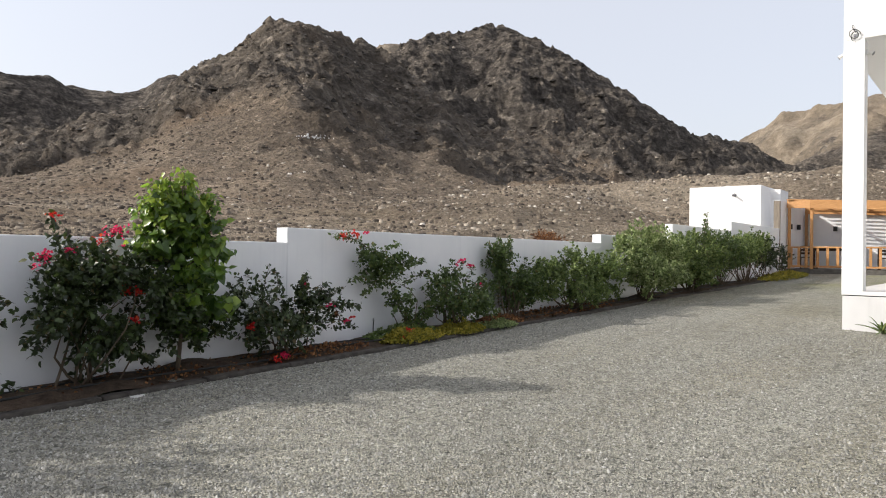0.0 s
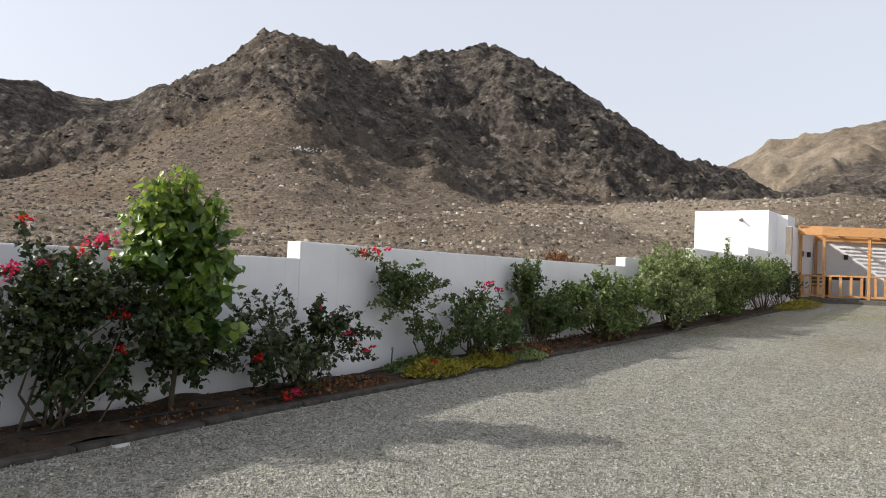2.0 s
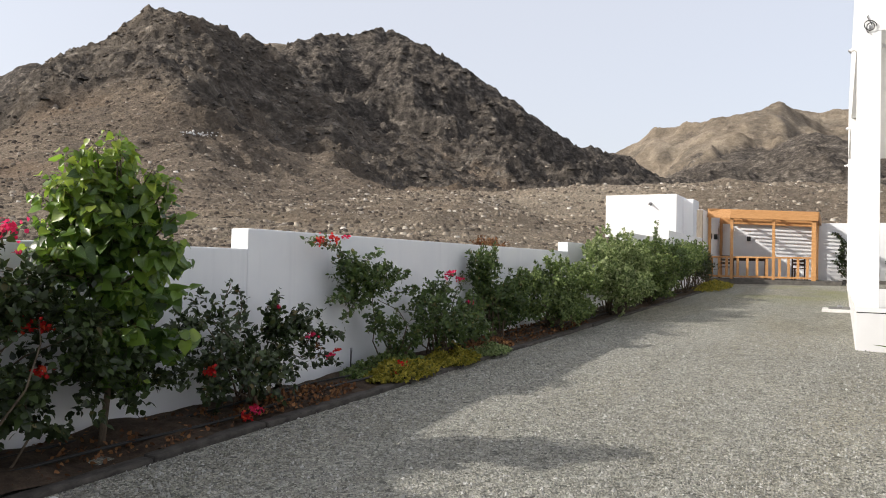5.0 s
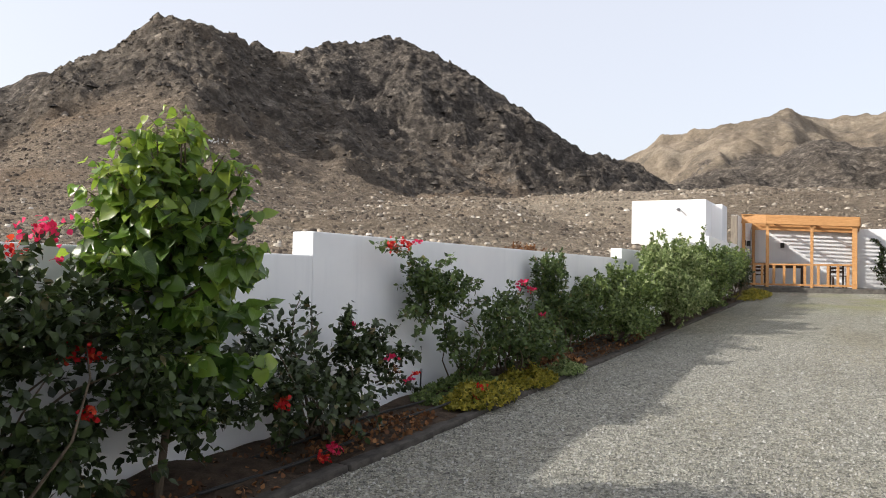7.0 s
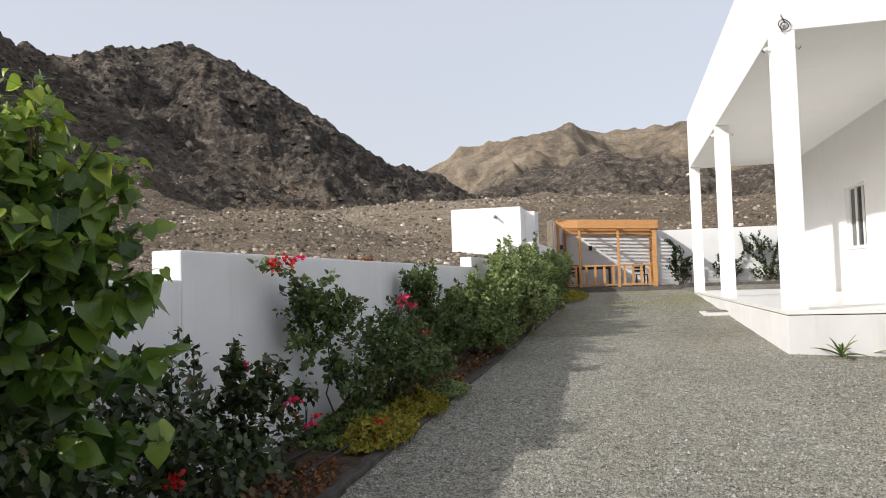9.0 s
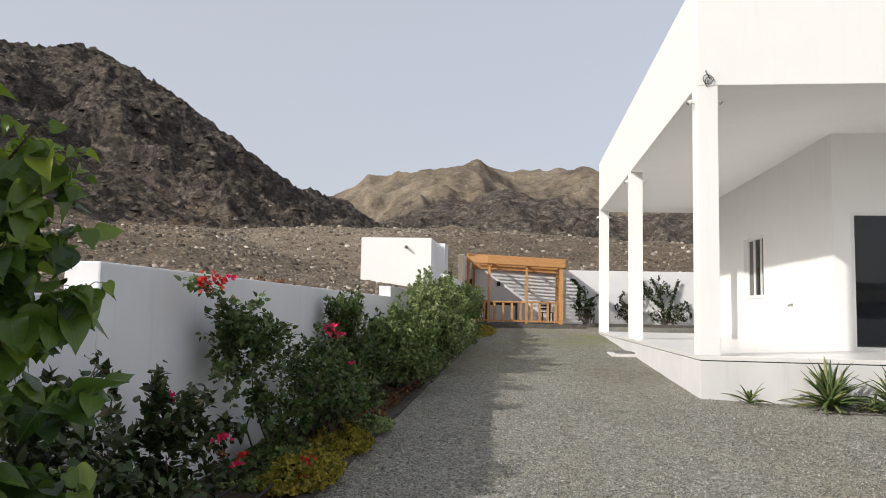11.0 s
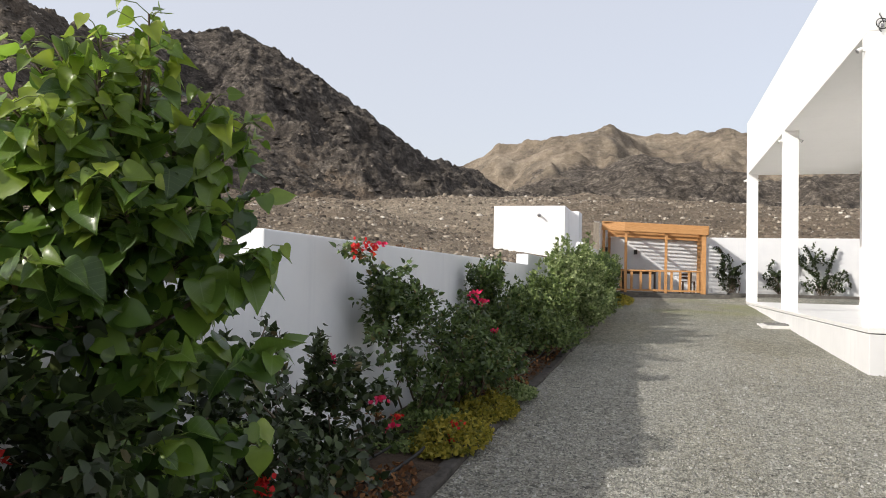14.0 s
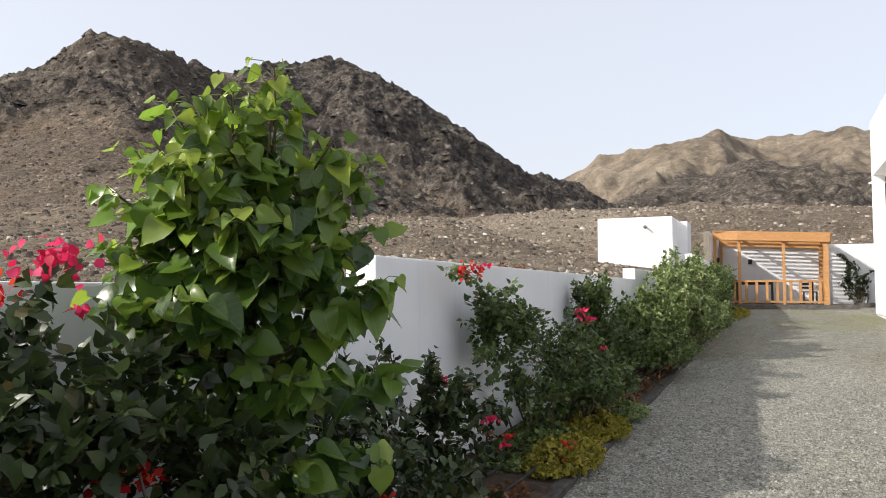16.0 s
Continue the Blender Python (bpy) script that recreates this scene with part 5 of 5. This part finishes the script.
def ground_cover(name, x, y, rx, ry, h, count, leaf, material, label, seed):
    rng = np.random.RandomState(seed)
    r, a = np.sqrt(rng.rand(count)), rng.uniform(0, 2 * math.pi, count)
    px, py = x + rx * r * np.cos(a), y + ry * r * np.sin(a)
    lump = 0.6 + 0.5 * fractal(px, py, 0.16, seed, 2)
    pz = ground_z(px, py) + 0.05 + h * np.clip(1 - r ** 2, 0.06, 1) * np.clip(lump, 0.15, 1.2) * rng.uniform(0.5, 1, count)
    at = np.stack([px, py, pz], -1)
    way = rng.normal(0, 1, (count, 3)) + np.array([0.2, 0, 0.5])
    up = rng.normal(0, 0.6, (count, 3)) + np.array([0, 0, 1])
    ob = leaves_mesh(name, at, way, up, leaf * rng.uniform(0.6, 1.3, count), material, None, "oval", 1.3)
    tagged(ob, label, "ground cover", kind="stuff")


ground_cover("yellow_ground_cover", -7.42, 7.75, 0.26, 0.55, 0.16, 3000, 0.035, M_YELLOW, "low yellow-green creeping plants at the kerb", 61)
ground_cover("yellow_ground_cover", -7.42, 8.75, 0.28, 0.5, 0.17, 3000, 0.035, M_YELLOW, "low yellow creeping plants at the kerb", 62)
ground_cover("green_ground_cover", -7.36, 9.6, 0.24, 0.42, 0.12, 1800, 0.035, M_LEAF_LIGHT, "low green creeping plants at the kerb", 63)
ground_cover("green_ground_cover", -7.7, 7.9, 0.3, 0.7, 0.20, 2200, 0.035, M_LEAF_MID, "low green creeping plants under the shrubs", 64)
ground_cover("yellow_ground_cover", -7.25, 26.6, 0.5, 2.6, 0.22, 5000, 0.06, M_YELLOW, "yellow-green creeping plants before the pergola", 65)
ground_cover("dry_plants", -7.5, 6.3, 0.22, 0.7, 0.10, 620, 0.035, M_DRY, "withered brown seedlings in the bed", 66)
ground_cover("dry_plants", -7.55, 9.9, 0.26, 0.7, 0.12, 800, 0.04, M_DRY, "withered reddish brown plants in the bed", 67)
ground_cover("leaf_litter", -7.65, 4.6, 0.36, 1.6, 0.025, 520, 0.036, M_DRY, "fallen dry leaves on the bed", 68)
ground_cover("leaf_litter", -7.65, 11.8, 0.36, 2.6, 0.03, 1200, 0.04, M_DRY, "fallen dry leaves under the shrubs", 69)


def agave(at, blades, length, width, seed, label):
    rng = random.Random(seed)
    x, y = at
    e = thing("agave", (x, y, float(ground_z(x, y))), label, "agave", "agaves by the porch")
    for i in range(blades):
        a = i * 2.39996 + rng.uniform(-0.2, 0.2)
        lift = radians(18 + 62 * (i / blades) + rng.uniform(-6, 6))
        n, ln, twist, sag = 7, length * rng.uniform(0.55, 1.12), rng.uniform(-0.35, 0.35), rng.uniform(0.25, 0.75)
        bm = bmesh.new()
        rows = []
        for j in range(n):
            u = j / (n - 1)
            r = ln * (u * math.cos(lift) + 0.12 * u * u)
            h = ln * (u * math.sin(lift) - sag * u * u * math.cos(lift)) + 0.03
            w = width * (0.55 + 1.2 * u) * (1 - u) ** 0.75 + 0.002
            c, s = math.cos(a + twist * u), math.sin(a + twist * u)
            row = [(-w, 0.35 * w), (0, -0.1 * w), (w, 0.35 * w), (0, -0.1 * w - 0.012 * (1 - u) - 0.002)]
            rows.append([bm.verts.new((r * c - q * s, r * s + q * c, max(h + d, 0.01))) for q, d in row])
        for lo, hi in zip(rows, rows[1:]):
            for k in range(4):
                bm.faces.new((lo[k], lo[(k + 1) % 4], hi[(k + 1) % 4], hi[k])).smooth = True
        bm.faces.new(rows[0][::-1])
        bm.faces.new(rows[-1])
        part("blade", bm, M_AGAVE, e)
    return e


agave((-2.85, 13.02), 16, 0.36, 0.026, 1, "small pale green agave at the foot of the porch")
agave((-1.84, 12.98), 84, 0.74, 0.034, 2, "large spiky green agave at the foot of the porch")
agave((-0.98, 12.98), 74, 0.70, 0.034, 3, "spiky green agave at the foot of the porch")
agave((-1.35, 12.85), 16, 0.30, 0.026, 4, "small yellowish agave between larger ones")
agave((0.1, 12.95), 36, 0.78, 0.040, 5, "spiky green agave at the foot of the porch")
wall("edging", -2.3, 12.62, 0.1, 6.0, 12.67, 0.455, "low dark concrete edging before the porch plants", M_KERB, 0.01)

bush("climber", (-3.2, 33.0), [((-3.35, 33.2, 1.9), (0.35, 0.2, 0.45)), ((-3.5, 33.3, 2.45), (0.25, 0.12, 0.3))], 60, 14, 0.09, M_LEAF_DARK, "dark climber against the tall rear wall", "shrub", 41,
     arms=[[(-3.5, 33.4, 2.4), (-3.6, 33.45, 2.9), (-3.85, 33.45, 3.1)], [(-3.3, 33.4, 2.0), (-2.9, 33.45, 2.4), (-2.75, 33.45, 2.45)]], keep_x=False)
bush("climber", (-1.5, 33.0), [((-1.6, 33.2, 1.75), (0.5, 0.22, 0.35))], 44, 12, 0.09, M_LEAF_DARK, "low dark climber against the rear wall", "shrub", 42,
     arms=[[(-1.6, 33.4, 1.9), (-1.9, 33.45, 2.3), (-1.7, 33.45, 2.6)], [(-1.4, 33.4, 1.9), (-1.0, 33.45, 2.2), (-0.8, 33.45, 2.7)]], keep_x=False)
bush("bare_climber", (-0.1, 33.0), [((-0.4, 33.3, 2.55), (0.6, 0.15, 0.5)), ((0.1, 33.25, 1.65), (0.8, 0.2, 0.3))], 64, 11, 0.09, M_LEAF_DARK, "thinly leaved climber spread on the rear wall", "shrub", 43,
     arms=[[(-0.1, 33.3, 1.4), (-0.2, 33.4, 2.3), (-0.6, 33.45, 3.2)], [(0.0, 33.3, 1.4), (0.2, 33.4, 2.2), (0.5, 33.45, 3.1)], [(-0.2, 33.35, 2.0), (-0.8, 33.45, 2.5), (-1.0, 33.45, 3.2)], [(0.1, 33.4, 1.9), (0.8, 33.45, 2.2), (1.0, 33.45, 1.6)]], keep_x=False, woody=30)
bush("climber", (2.4, 33.0), [((2.4, 33.2, 2.1), (0.8, 0.22, 0.6))], 70, 12, 0.09, M_LEAF_DARK, "dark climber against the rear wall", "shrub", 44, keep_x=False)


# ---- small things ----
def riser():
    z = gz(7.55)
    r = thing("irrigation_riser", (-7.92, 7.55, z), "thin dark irrigation riser standing by the wall", "pipe")
    part("pipe", tube(bmesh.new(), [(0, 0, -0.05), (0.003, 0.002, 0.12), (0.008, 0.0, 0.26)], 0.008, 0.007, 8), M_BLACK, r)
    part("cap", tube(bmesh.new(), [(0.008, 0.0, 0.25), (0.009, 0.0, 0.285)], 0.012, 0.011, 8), M_GREY, r)


riser()


def pale_stones():
    """A patch of whitish stones half way up the slope."""
    rng = np.random.RandomState(12)
    ico = bmesh.new()
    bmesh.ops.create_icosphere(ico, subdivisions=1, radius=1)
    base = np.array([v.co for v in ico.verts])
    tri = np.array([[v.index for v in f.verts] for f in ico.faces])
    ico.free()
    verts, faces = [], []
    for k in range(34):
        bearing = -47.6 + rng.normal(0, 0.85)
        far = np.arange(25, 140, 0.4)
        rise = np.degrees(np.arctan((hill_z(np.full(far.shape, bearing), far) - 1.65) / far))
        r = far[np.argmax(rise > 9.35 + rng.normal(0, 0.09))]
        x, y = HUB[0] + r * math.sin(radians(bearing)), HUB[1] + r * math.cos(radians(bearing))
        size = rng.uniform(0.04, 0.14)
        v = base * (1 + 0.5 * (rng.rand(len(base), 1) - 0.5)) * size * (0.6 + 0.7 * rng.rand(3))
        faces.append(tri + len(base) * k)
        verts.append(v + np.array([x, y, float(hill_z(np.array([bearing]), np.array([r]))[0]) + 0.05]))
    ob = array_mesh("pale_stones", np.concatenate(verts), np.concatenate(faces), M_CONC)
    tagged(ob, "patch of whitish stones on the brown slope", "stones", kind="stuff")


pale_stones()


def outside_z(x, y):
    """Height of the slope beyond the wall."""
    return float(hill_z(np.array([math.degrees(math.atan2(x - HUB[0], y - HUB[1]))]), np.array([math.hypot(x - HUB[0], y - HUB[1])]))[0])


for x, y, size, seed in ((-11.0, 17.6, 0.30, 51), (-11.6, 18.3, 0.24, 52)):
    z = outside_z(x, y)
    bush("dry_shrub", (x, y), [((x, y, z + size * 0.8), (size, size * 1.4, size * 0.8))], 60, 12, 0.05, M_DRY, "withered rust-brown shrub on the slope beyond the wall", "shrub", seed, foot=z, keep_x=False)


def pale_slab():
    x, y = -7.16, 3.9
    p = thing("stone_chip", (x, y, float(ground_z(x, y))), "pale broken stone chip lying by the kerb", "stone")
    bm = box(-0.022, -0.055, -0.01, 0.022, 0.055, 0.018, 0.006)
    for v in bm.verts:
        v.co += Vector((0.010 * math.sin(v.co.y * 60), 0, 0.005 * math.sin(v.co.x * 70 + v.co.y * 30)))
    part("chip", bm, M_CONC, p)


pale_slab()
